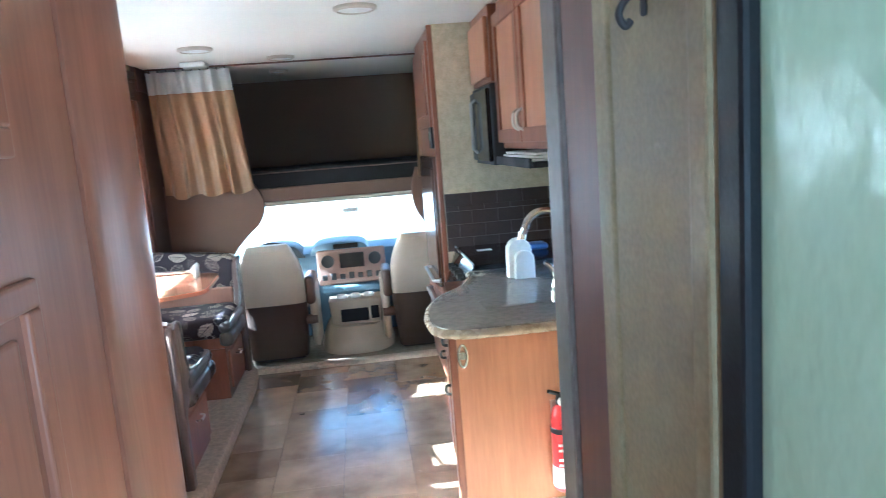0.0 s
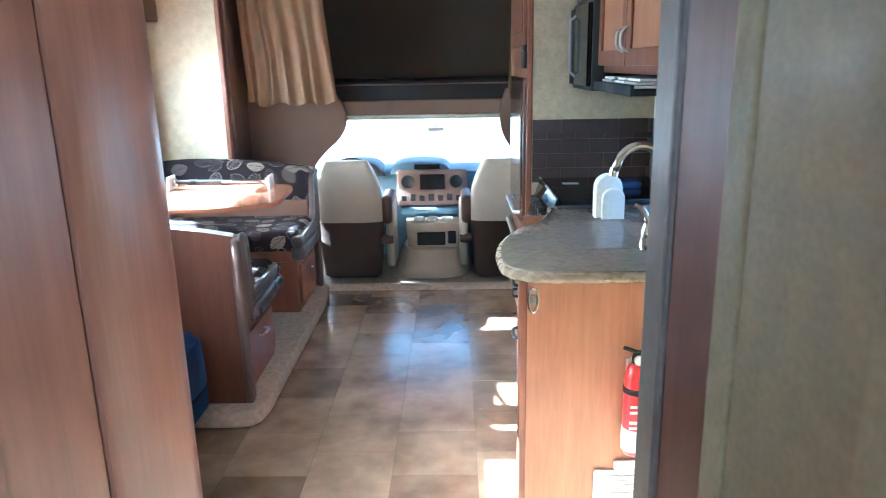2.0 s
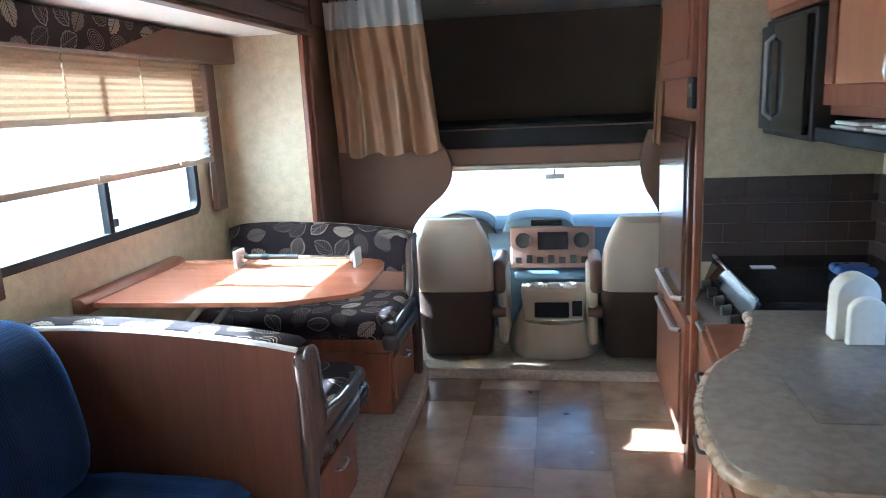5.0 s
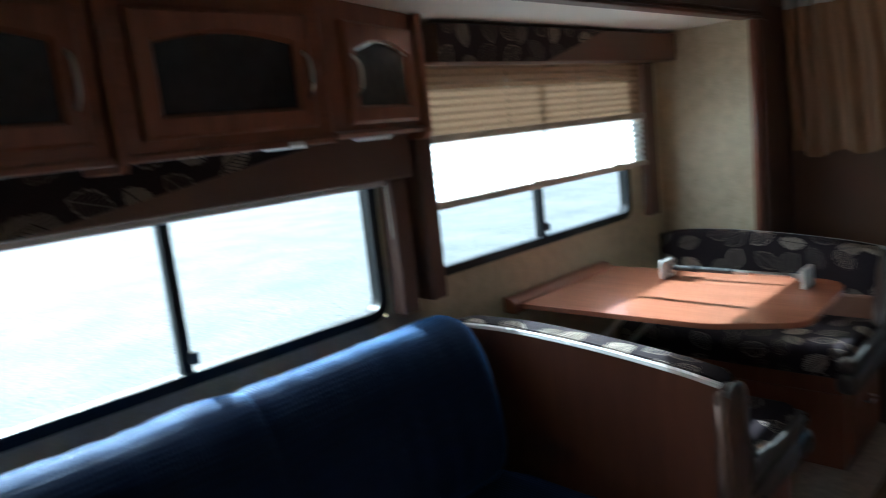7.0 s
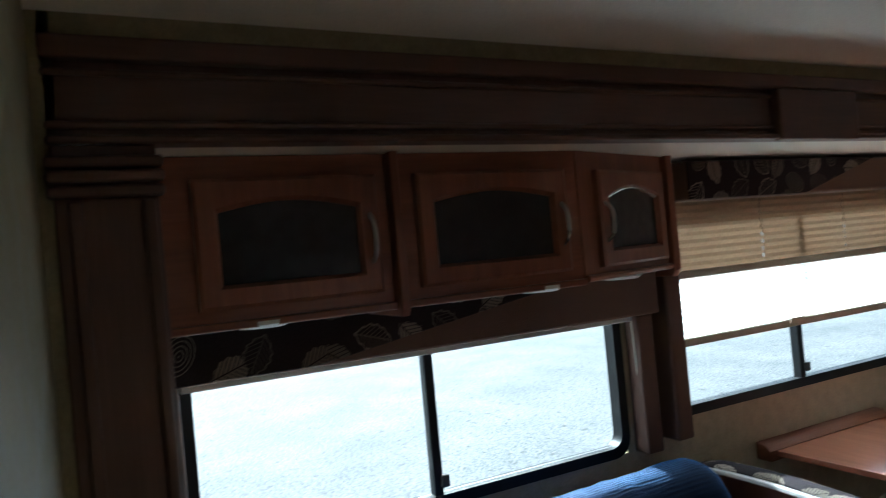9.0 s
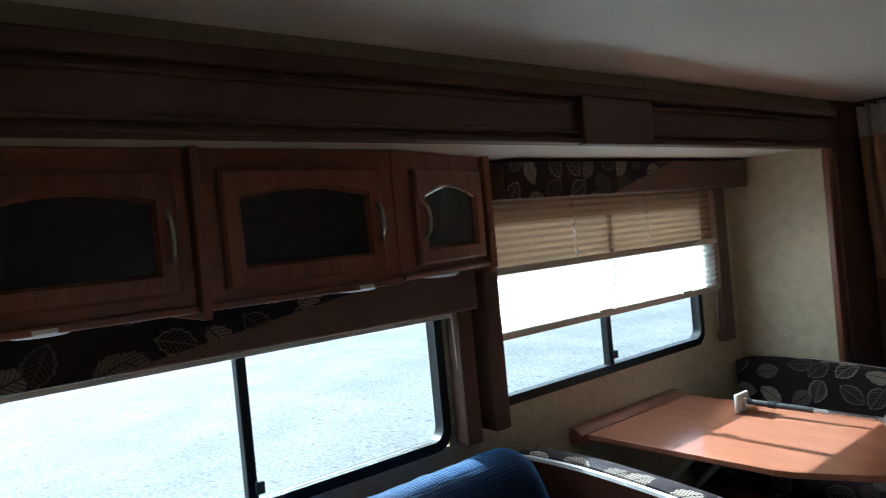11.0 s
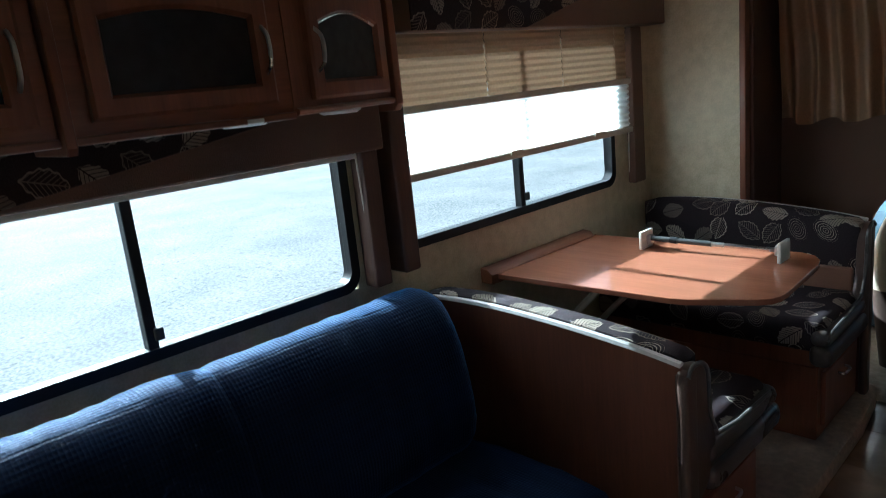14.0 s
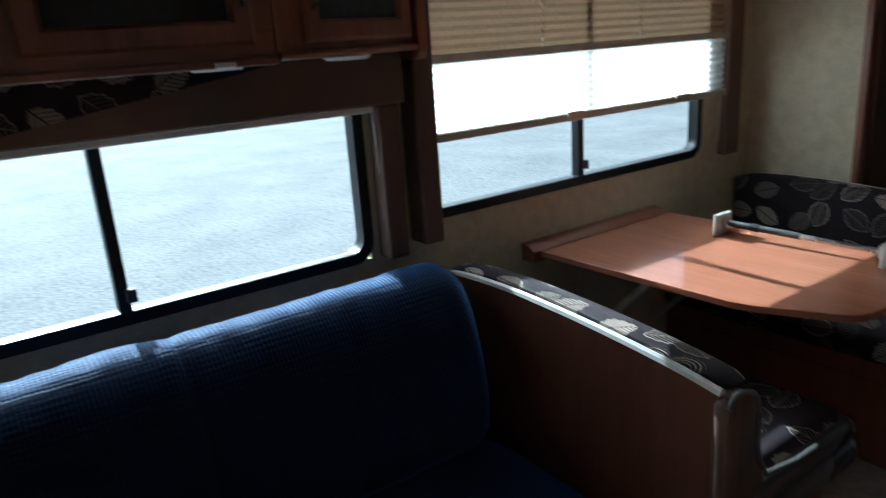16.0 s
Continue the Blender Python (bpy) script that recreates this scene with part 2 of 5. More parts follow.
M = {
    "ceiling": surface("ceiling_vinyl", (0.76, 0.735, 0.665), (0.84, 0.815, 0.745), 0.6, scale=1.5, fine=140, bump=0.1),
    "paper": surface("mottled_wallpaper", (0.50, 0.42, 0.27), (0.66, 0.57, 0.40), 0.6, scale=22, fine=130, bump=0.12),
    # the same wallpaper with the hall's shade put into its colour
    "paper_shaded": surface("mottled_wallpaper_shaded", (0.22, 0.19, 0.1), (0.33, 0.285, 0.165), 0.6, scale=22, fine=130, bump=0.12),
    "darkbrown": surface("dark_brown_vinyl", (0.045, 0.026, 0.018), (0.075, 0.044, 0.031), 0.5, fine=220, bump=0.3),
    # smoked glass made paler: a reflection put into its colour
    "reflecting": surface("glass_with_reflection", (0.05, 0.052, 0.052), (0.085, 0.087, 0.085), 0.2, fine=30, bump=0.05, rvar=0.02),
    "cherry": wood("cherry_wood", (0.15, 0.05, 0.026), (0.30, 0.115, 0.058)),
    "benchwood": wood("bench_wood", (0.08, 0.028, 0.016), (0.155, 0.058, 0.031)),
    "cherry_y": wood("cherry_wood_y", (0.15, 0.05, 0.026), (0.30, 0.115, 0.058), "y"),
    "panel": wood("cherry_laminate", (0.37, 0.155, 0.077), (0.50, 0.235, 0.12), "z", 0.3, 0.8),
    "door": wood("door_laminate", (0.215, 0.08, 0.046), (0.36, 0.155, 0.092), "z", 0.3, 0.9),
    "table": wood("table_laminate", (0.27, 0.10, 0.055), (0.38, 0.155, 0.088), "x", 0.13, 0.6),
    "trim": wood("dark_trim", (0.075, 0.035, 0.022), (0.14, 0.07, 0.045), "y", 0.4),
    "trim_z": wood("dark_trim_z", (0.075, 0.035, 0.022), (0.14, 0.07, 0.045), "z", 0.5),
    "glossdoor": wood("glossy_dark_cherry", (0.075, 0.035, 0.022), (0.14, 0.07, 0.045), "z", 0.16),
    "brownvinyl": surface("brown_vinyl", (0.10, 0.055, 0.036), (0.16, 0.09, 0.06), 0.5, fine=220, bump=0.3),
    "headliner": surface("brown_headliner", (0.15, 0.085, 0.055), (0.21, 0.125, 0.082), 0.85, fine=200, bump=0.3),
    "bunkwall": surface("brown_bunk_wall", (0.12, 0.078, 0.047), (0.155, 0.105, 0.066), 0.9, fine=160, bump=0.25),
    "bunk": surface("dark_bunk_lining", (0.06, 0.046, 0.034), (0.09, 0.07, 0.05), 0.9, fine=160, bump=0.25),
    "cream": surface("cream_vinyl", (0.45, 0.37, 0.28), (0.55, 0.46, 0.36), 0.45, fine=240, bump=0.25),
    "greypiping": surface("grey_piping", (0.08, 0.075, 0.07), (0.12, 0.112, 0.105), 0.35, fine=120),
    "piping": surface("pale_piping", (0.55, 0.53, 0.50), (0.68, 0.66, 0.62), 0.4, fine=120),
    "darkvinyl": surface("charcoal_vinyl", (0.06, 0.047, 0.042), (0.09, 0.075, 0.066), 0.36, fine=160, bump=0.2),
    "endvinyl": surface("bench_end_vinyl", (0.085, 0.05, 0.037), (0.125, 0.078, 0.058), 0.4, fine=160, bump=0.2),
    "mattress": surface("black_quilted_cover", (0.016, 0.013, 0.012), (0.026, 0.021, 0.018), 0.9, fine=160, bump=0.3),
    "leaf": leaf_fabric("leaf_upholstery", (0.032, 0.023, 0.026), (0.44, 0.365, 0.29)),
    "leaf_side": leaf_fabric("leaf_valance_cloth", (0.032, 0.023, 0.026), (0.30, 0.25, 0.20), "yz", 9.5),
    "seatback": surface("rust_vinyl", (0.16, 0.075, 0.045), (0.22, 0.11, 0.07), 0.45, fine=180, bump=0.2),
    "blue": waffle_blue("blue_waffle_cover"),
    "carpet": surface("beige_carpet", (0.48, 0.38, 0.295), (0.74, 0.61, 0.485), 0.95, scale=40, fine=260, bump=0.9, dist=0.006),
    "cabcarpet": surface("tan_carpet", (0.30, 0.25, 0.18), (0.46, 0.39, 0.30), 0.95, scale=30, fine=260, bump=0.8, dist=0.004),
    "curtain": sheer("gold_satin", (0.37, 0.215, 0.11), 0.08, 0.38),
    "mesh": sheer("white_net", (0.75, 0.75, 0.73), 0.45),
    "pleat": sheer("tan_pleated_cloth", (0.46, 0.315, 0.195), 0.05),
    "white_shade": sheer("white_pleated_cloth", (0.92, 0.92, 0.9), 0.9),
    "rail": surface("beige_plastic", (0.50, 0.44, 0.36), (0.58, 0.52, 0.43), 0.5),
    "black": surface("black_frame", (0.010, 0.011, 0.013), (0.018, 0.019, 0.022), 0.5, fine=200, spec=0.25),
    "blackgloss": surface("black_glass", (0.008, 0.008, 0.009), (0.012, 0.012, 0.013), 0.08, fine=10, bump=0),
    "greyglass": surface("smoked_glass", (0.012, 0.013, 0.015), (0.03, 0.03, 0.033), 0.22, fine=30, bump=0.03, rvar=0.02),
    "chrome": surface("brushed_nickel", (0.55, 0.54, 0.52), (0.66, 0.65, 0.63), 0.25, 1.0, fine=200, bump=0.05),
    "steel": surface("satin_steel", (0.45, 0.45, 0.45), (0.56, 0.56, 0.56), 0.35, 1.0, fine=200, bump=0.08),
    "white": surface("white_plastic", (0.70, 0.69, 0.66), (0.78, 0.77, 0.75), 0.35),
    "paperwhite": surface("white_paper", (0.74, 0.74, 0.73), (0.82, 0.82, 0.81), 0.8),
    "counter": surface("stone_laminate", (0.17, 0.147, 0.127), (0.235, 0.205, 0.178), 0.13, rvar=0.04, scale=40, fine=240, bump=0.03),
    "counter_edge": surface("stone_laminate_edge", (0.25, 0.19, 0.135), (0.32, 0.25, 0.175), 0.3, scale=30, fine=220, bump=0.05),
    "splash": surface("brown_tile", (0.045, 0.028, 0.025), (0.07, 0.043, 0.036), 0.45, scale=7, fine=70),
    "grout": surface("grey_grout", (0.16, 0.13, 0.11), (0.24, 0.2, 0.17), 0.9),
    "red": surface("red_enamel", (0.50, 0.02, 0.02), (0.6, 0.03, 0.028), 0.25),
    "dash": surface("dash_grey", (0.075, 0.12, 0.17), (0.11, 0.17, 0.23), 0.55, fine=220, bump=0.3),
    "dashface": surface("dash_face", (0.19, 0.115, 0.09), (0.26, 0.165, 0.13), 0.5, fine=160),
    "blackplastic": surface("black_plastic", (0.02, 0.02, 0.021), (0.035, 0.034, 0.034), 0.5, fine=200, bump=0.2),
    "floor": tile_vinyl("stone_print_vinyl"),
    "joint": surface("tile_joint", (0.14, 0.095, 0.06), (0.2, 0.14, 0.09), 0.6),
    "gravel": gravel("pale_gravel"),
    "bluepack": surface("blue_film", (0.03, 0.07, 0.25), (0.07, 0.14, 0.4), 0.35, scale=25),
    "glass": glassy("window_glass"),
    "frost": sheer("frosted_glass", (0.60, 0.66, 0.56), 0.55, 0.2, (1, 1, 0.5), 0.5),
    "darkgrey": surface("dark_grey_strip", (0.12, 0.10, 0.088), (0.18, 0.155, 0.135), 0.4),
    "shell": surface("outer_shell", (0.6, 0.6, 0.6), (0.7, 0.7, 0.7), 0.4),
    "green": surface("green_display", (0.24, 0.29, 0.25), (0.33, 0.37, 0.33), 0.3),
}


# ---- mesh helpers ----
def bx(bm, x0, y0, z0, x1, y1, z1, bev=0.0, seg=2):
    vs = [bm.verts.new((x, y, z)) for x in (x0, x1) for y in (y0, y1) for z in (z0, z1)]
    fs = [bm.faces.new([vs[i] for i in q]) for q in ((0, 1, 3, 2), (4, 6, 7, 5), (0, 4, 5, 1), (2, 3, 7, 6), (0, 2, 6, 4), (1, 5, 7, 3))]
    if bev:
        es = list({e for f in fs for e in f.edges})
        bmesh.ops.bevel(bm, geom=es, offset=min(bev, 0.49 * min(abs(x1 - x0), abs(y1 - y0), abs(z1 - z0))), segments=seg, affect="EDGES", profile=0.5)
    return bm


def box(x0, y0, z0, x1, y1, z1, bev=0.0, seg=2):
    return bx(bmesh.new(), x0, y0, z0, x1, y1, z1, bev, seg)


def prism(bm, pts, axis, a, b, bev=0.0):
    """A polygon in the two other axes (in xyz order), drawn out along one axis from a to b."""
    def at(p, c):
        q = list(p)
        q.insert("xyz".index(axis), c)
        return q
    lo, hi = [bm.verts.new(at(p, a)) for p in pts], [bm.verts.new(at(p, b)) for p in pts]
    fs = [bm.faces.new(lo[::-1]), bm.faces.new(hi)]
    for i in range(len(pts)):
        j = (i + 1) % len(pts)
        fs.append(bm.faces.new((lo[i], lo[j], hi[j], hi[i])))
    bmesh.ops.recalc_face_normals(bm, faces=fs)
    if bev:
        rim = [e for f in fs[:2] for e in f.edges]
        bmesh.ops.bevel(bm, geom=rim, offset=bev, segments=2, affect="EDGES", profile=0.5)
    return bm


def tube(bm, pts, r, n=10, close=False):
    """A round bar along a line of points; r may be one radius or one for each point."""
    pts = [Vector(p) for p in pts]
    rs = r if isinstance(r, (list, tuple)) else [r] * len(pts)
    rings, side = [], None
    for i, p in enumerate(pts):
        d = (pts[min(i + 1, len(pts) - 1)] - pts[max(i - 1, 0)]).normalized()
        if side is None:
            side = d.cross(Vector((0, 0, 1)) if abs(d.z) < 0.9 else Vector((1, 0, 0))).normalized()
        side = (side - d * side.dot(d)).normalized()
        up = d.cross(side)
        rings.append([bm.verts.new(p + rs[i] * (math.cos(a) * side + math.sin(a) * up)) for a in [2 * math.pi * k / n for k in range(n)]])
    for a, b in zip(rings, rings[1:]):
        for k in range(n):
            bm.faces.new((a[k], a[(k + 1) % n], b[(k + 1) % n], b[k]))
    bm.faces.new(rings[0][::-1])
    bm.faces.new(rings[-1])
    return bm


def lathe(bm, c, profile, n=20, axis="z"):
    """A turned shape about an axis through c; the profile holds (radius, distance along the axis)."""
    def at(r, h, a):
        u, v = r * math.cos(a), r * math.sin(a)
        return Vector(c) + Vector({"x": (h, u, v), "y": (u, h, v), "z": (u, v, h)}[axis])
    rings = [[bm.verts.new(at(max(r, 1e-4), h, 2 * math.pi * k / n)) for k in range(n)] for r, h in profile]
    fs = []
    for a, b in zip(rings, rings[1:]):
        for k in range(n):
            fs.append(bm.faces.new((a[k], a[(k + 1) % n], b[(k + 1) % n], b[k])))
    fs += [bm.faces.new(rings[0]), bm.faces.new(rings[-1])]
    bmesh.ops.recalc_face_normals(bm, faces=fs)
    return bm


def sheet(bm, rows, thick=0.0, normal=(1, 0, 0)):
    """A grid of points, given as rows, made into a surface with a back face thick metres behind it."""
    vs = [[bm.verts.new(p) for p in row] for row in rows]
    fs = []
    for a, b in zip(vs, vs[1:]):
        for k in range(len(a) - 1):
            fs.append(bm.faces.new((a[k], a[k + 1], b[k + 1], b[k])))
    if thick:
        bmesh.ops.recalc_face_normals(bm, faces=fs)
        bmesh.ops.solidify(bm, geom=fs, thickness=thick)
    return bm


def finish(ob, mat, smooth):
    ob.data.materials.append(mat)
    for p in ob.data.polygons:
        p.use_smooth = smooth
    return ob


def mesh_of(name, bm, mat, smooth=False):
    bm.normal_update()
    me = bpy.data.meshes.new(name)
    bm.to_mesh(me)
    bm.free()
    if smooth:
        me.set_sharp_from_angle(angle=radians(40))
    return finish(new(name, me), mat, smooth)


def thing(name, label, category, at=(0, 0, 0), group="", kind=""):
    ob = new(name)
    ob.location = at
    return tagged(ob, label, category, group, kind)


def part(name, bm, mat, parent, label="", smooth=False):
    ob = mesh_of(name, bm, mat, smooth)
    ob.parent = parent
    if parent.type == "EMPTY":
        ob.matrix_parent_inverse = Matrix.Translation(-parent.location)
    return tagged(ob, label)


def solo(name, bm, mat, label, category, group="", kind="", smooth=False):
    return tagged(mesh_of(name, bm, mat, smooth), label, category, group, kind)


def curve_pts(ctrl, n=24):
    """Smooth points through control points (Catmull-Rom)."""
    c = [Vector(p) for p in ctrl]
    c = [2 * c[0] - c[1]] + c + [2 * c[-1] - c[-2]]
    out = []
    for i in range(1, len(c) - 2):
        for k in range(n):
            t = k / n
            a, b, d, e = c[i - 1], c[i], c[i + 1], c[i + 2]
            out.append(0.5 * (2 * b + (d - a) * t + (2 * a - 5 * b + 4 * d - e) * t * t + (3 * b - a - 3 * d + e) * t ** 3))
    return out + [c[-2]]


# ---- structure ----
XW, XL, XR, TOP, SLIDE = -1.0, -0.52, 2.0, 2.175, 1.958


def wall_x(name, x0, x1, y0, y1, z0, z1, mat, holes=(), label=""):
    """A wall across x with openings (y0, y1, z0, z1), in order along y."""
    bm, y = bmesh.new(), y0
    for a, b, c, d in holes:
        bx(bm, x0, y, z0, x1, a, z1)
        bx(bm, x0, a, z0, x1, b, c)
        bx(bm, x0, a, d, x1, b, z1)
        y = b
    bx(bm, x0, y, z0, x1, y1, z1)
    return solo(name, bm, mat, label, "wall", kind="structure")


def slab(name, x0, y0, z0, x1, y1, z1, mat, label, category, bev=0.0):
    return solo(name, box(x0, y0, z0, x1, y1, z1, bev), mat, label, category, kind="structure")


W1 = (-3.52, -2.15, 1.0, 1.56)
W2 = (-1.97, -0.525, 1.078, 1.805)
WK = (-2.62, -1.68, 0.93, 1.452)
slab("ground", -600, -600, -0.9, 600, 600, -0.8, M["gravel"], "pale sunlit gravel ground outside the vehicle", "ground")
floor = slab("floor", -0.56, -6.0, -0.05, 2.04, 0.0, -0.004, M["joint"], "brown stone-print vinyl tile floor", "floor")
slab("floor_cab", -0.62, -0.04, -0.2, 2.06, 1.9, -0.08, M["cabcarpet"], "tan carpeted floor of the driving cab", "floor")
cab_step = solo("trim_cab_step", box(-0.5, -0.06, -0.09, 1.4, 0.03, 0.03, 0.02, 4), M["carpet"], "carpet-wrapped step edge to the driving cab", "step", kind="structure", smooth=True)
slab("ceiling", -0.7, -6.04, TOP, 2.15, 1.95, TOP + 0.05, M["ceiling"], "white vinyl ceiling", "ceiling")
slab("ceiling_slide", XW - 0.04, -3.6, SLIDE, -0.565, -0.12, SLIDE + 0.04, M["ceiling"], "white ceiling of the slide-out", "ceiling")
wall_x("wall_slide", XW - 0.04, XW, -3.6, -0.12, 0.0, SLIDE, M["paper"], (W1, W2), "beige mottled wallpaper wall with two windows")
slab("wall_slide_end", XW, -0.16, 0.08, -0.532, -0.12, SLIDE, M["paper"], "beige mottled end wall of the slide-out", "wall")
slab("wall_slide_rear", XW, -3.64, 0.0, -0.565, -3.6, SLIDE, M["paper"], "beige mottled rear wall of the slide-out", "wall")
slab("wall_rear_left", XL - 0.04, -6.0, 0, XL, -3.72, TOP, M["paper_shaded"], "beige mottled wallpaper wall", "wall")
slab("wall_front_left", XL - 0.04, -0.06, 0, XL, 0.34, TOP, M["trim_z"], "dark brown panelled side wall", "wall")
wall_x("wall_right", XR, XR + 0.04, -6.0, 0.3, 0.0, TOP, M["paper"], (WK,), "beige mottled wallpaper wall with the kitchen window")
slab("wall_hall_right", 1.2, -4.34, 0, 1.24, -4.15, TOP, M["paper_shaded"], "mottled wallpaper wall beside the shower, coloured darker for its shade", "wall")
slab("wall_shower_front", 1.302, -3.93, 0, XR, -3.87, TOP, M["paper"], "mottled wallpaper wall of the shower", "wall")
slab("wall_back", -0.56, -6.06, 0, 2.04, -6.02, TOP, M["paper"], "plain rear wall", "wall")
slab("wall_bath_front", XL, -3.795, 0, 0.509, -3.756, TOP, M["paper_shaded"], "mottled wallpaper wall of the washroom", "wall")
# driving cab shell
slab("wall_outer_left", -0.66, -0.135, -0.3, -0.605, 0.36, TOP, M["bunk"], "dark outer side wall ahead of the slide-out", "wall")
wall_x("wall_cab_left", -0.66, -0.6, 0.36, 1.95, -0.3, 1.2, M["rail"], ((0.42, 1.6, 0.52, 1.16),), "beige cab side door with a window")
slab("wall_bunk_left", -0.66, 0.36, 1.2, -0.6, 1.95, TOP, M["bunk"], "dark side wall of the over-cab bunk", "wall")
wall_x("wall_cab_right", 2.06, 2.12, 0.3, 1.95, -0.3, 1.2, M["rail"], ((0.42, 1.6, 0.52, 1.16),), "beige cab side door with a window")
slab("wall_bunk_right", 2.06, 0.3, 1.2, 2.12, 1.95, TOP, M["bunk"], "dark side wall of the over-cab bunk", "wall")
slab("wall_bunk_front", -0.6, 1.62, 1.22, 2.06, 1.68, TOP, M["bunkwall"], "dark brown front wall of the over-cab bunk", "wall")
slab("wall_cab_nose", -0.6, 1.83, -0.3, 2.06, 1.9, 0.62, M["blackplastic"], "firewall under the windscreen", "wall")

# slide-out opening: fascia, posts and mouldings
fascia = thing("trim_slide_fascia", "dark stained wooden beam over the slide-out opening", "beam", (XL, -1.9, SLIDE), kind="structure")
part("board", box(XL - 0.045, -3.74, 1.949, XL, -0.06, 2.125, 0.004), M["trim"], fascia)
for z0, z1, d in ((1.947, 1.962, 0.022), (1.974, 1.988, 0.012), (2.065, 2.078, 0.012), (2.09, 2.13, 0.03)):
    part("moulding", box(XL - 0.002, -3.74, z0, XL + d, -0.07, z1, 0.006, 3), M["trim"], fascia)
part("joint_cover", box(XL, -1.93, 1.942, XL + 0.034, -1.57, 2.089, 0.006), M["trim"], fascia)
slab("wall_above_fascia", XL - 0.045, -3.74, 2.127, XL, -0.06, TOP, M["paper_shaded"], "mottled wall strip above the beam, coloured darker for its shade", "wall")
post = thing("trim_slide_post", "dark fluted wooden post at the slide-out opening", "post", (XL, -3.65, 0), kind="structure")
part("shaft", box(XL - 0.045, -3.735, 0, XL + 0.012, -3.572, 1.946, 0.004), M["trim_z"], post)
for y in (-3.715, -3.6):
    part("flute", box(XL + 0.011, y, 0.05, XL + 0.024, y + 0.022, 1.85, 0.006, 3), M["trim_z"], post)
for z, d in ((1.855, 0.03), (1.88, 0.04), (1.905, 0.034)):
    part("capital", box(XL - 0.0, -3.745, z, XL + d, -3.562, z + 0.02, 0.007, 3), M["trim"], post)
jamb = thing("trim_slide_jamb", "dark wooden jamb with a red-brown edge strip", "jamb", (XL, -0.1, 0), kind="structure")
part("edge_strip", box(-0.533, -0.167, 0.09, -0.503, -0.115, 1.948, 0.006, 3), M["cherry"], jamb, "red-brown edge strip")
part("board", box(-0.56, -0.114, 0.0, -0.488, -0.06, 1.947, 0.008), M["trim_z"], jamb)
part("flute", box(-0.52, -0.05, 0.0, -0.5, 0.02, 1.947, 0.01), M["trim_z"], jamb)
# raised carpeted floor of the slide-out
plat = bmesh.new()
prism(plat, [(-1.0, -0.03), (-1.0, -3.58), (-0.5, -3.58), (-0.5, -1.99), (0.0, -1.99), (0.05, -1.975), (0.085, -1.93), (0.1, -1.84), (0.1, -0.45), (0.075, -0.16), (0.045, -0.06), (0.0, -0.03)], "z", 0.0, 0.085, 0.02)
solo("floor_slide", plat, M["carpet"], "beige carpeted raised floor edge of the slide-out", "floor", kind="structure", smooth=True)

# hall: washroom door wall and shower front
hall = thing("door_1", "reddish wood-print washroom door, closed, with raised panels", "door", (0.525, -4.4, 0), kind="structure")
part("leaf", box(0.53, -4.85, 0.03, 0.56, -4.037, 2.0, 0.003), M["door"], hall)


def raised_panel(parent, y0, y1, z0, z1, x=0.56, sgn=1, mat="door"):
    w = 0.03
    fr = bmesh.new()
    for a in ((y0, z0, y1, z0 + w), (y0, z1 - w, y1, z1), (y0, z0 + w, y0 + w, z1 - w), (y1 - w, z0 + w, y1, z1 - w)):
        bx(fr, x - 0.004, a[0], a[1], x + 0.009 * sgn, a[2], a[3], 0.004, 3)
    p = part("panel_frame", fr, M[mat], parent)
    part("panel_field", box(x - 0.004, y0 + 0.05, z0 + 0.05, x + 0.006 * sgn, y1 - 0.05, z1 - 0.05, 0.005, 3), M[mat], p)


raised_panel(hall, -4.78, -4.205, 0.18, 1.44)
raised_panel(hall, -4.78, -4.205, 1.56, 1.93)
slab("wall_hall_left", 0.525, -6.0, 0, 0.563, -4.86, TOP, M["door"], "wood-print hall wall", "wall")
slab("wall_hall_lintel", 0.525, -4.85, 2.005, 0.563, -4.035, TOP, M["door"], "wood-print panel above the washroom door", "wall")
pst = bmesh.new()
prism(pst, [(0.51, -4.03), (0.51, -3.752)] + [(0.515 + 0.055 * math.sin(a), -3.842 + 0.09 * math.cos(a)) for a in [k * math.pi / 24 for k in range(13)]] + [(0.57, -4.015), (0.562, -4.03)], "z", 0, TOP)
solo("trim_hall_corner", pst, M["door"], "rounded red-brown wooden corner post of the hall", "post", kind="structure", smooth=True)

jr = thing("door_2", "dark cherry sliding door edge in its frame", "door frame", (1.22, -4.0, 0), kind="structure")
part("leaf_edge", box(1.25, -3.765, 0.02, 1.29, -3.71, 2.1, 0.006), M["cherry"], jr)
part("metal_strip", box(1.196, -3.945, 0.0, 1.3, -3.862, 2.14, 0.008, 3), M["darkgrey"], jr, "dark grey strip")
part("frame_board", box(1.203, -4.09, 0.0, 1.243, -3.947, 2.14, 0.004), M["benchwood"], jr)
part("edge_trim", box(1.197, -4.148, 0.0, 1.243, -4.092, 2.14, 0.008, 3), M["paper_shaded"], jr, "trim strip in the shaded wallpaper colour")
shower = thing("shower_door", "frosted greenish shower glass in a dark frame", "shower door", (1.22, -5.0, 0), kind="structure")
part("edge_trim", box(1.194, -4.385, 0, 1.245, -4.342, TOP, 0.008, 3), M["paper_shaded"], shower, "trim strip in the shaded wallpaper colour")
part("seal", box(1.198, -4.43, 0.0, 1.24, -4.387, TOP, 0.006), M["black"], shower, "black rubber seal")
part("pane", box(1.212, -5.2, 0.06, 1.222, -4.432, TOP - 0.02), M["frost"], shower, "ribbed frosted glass pane")
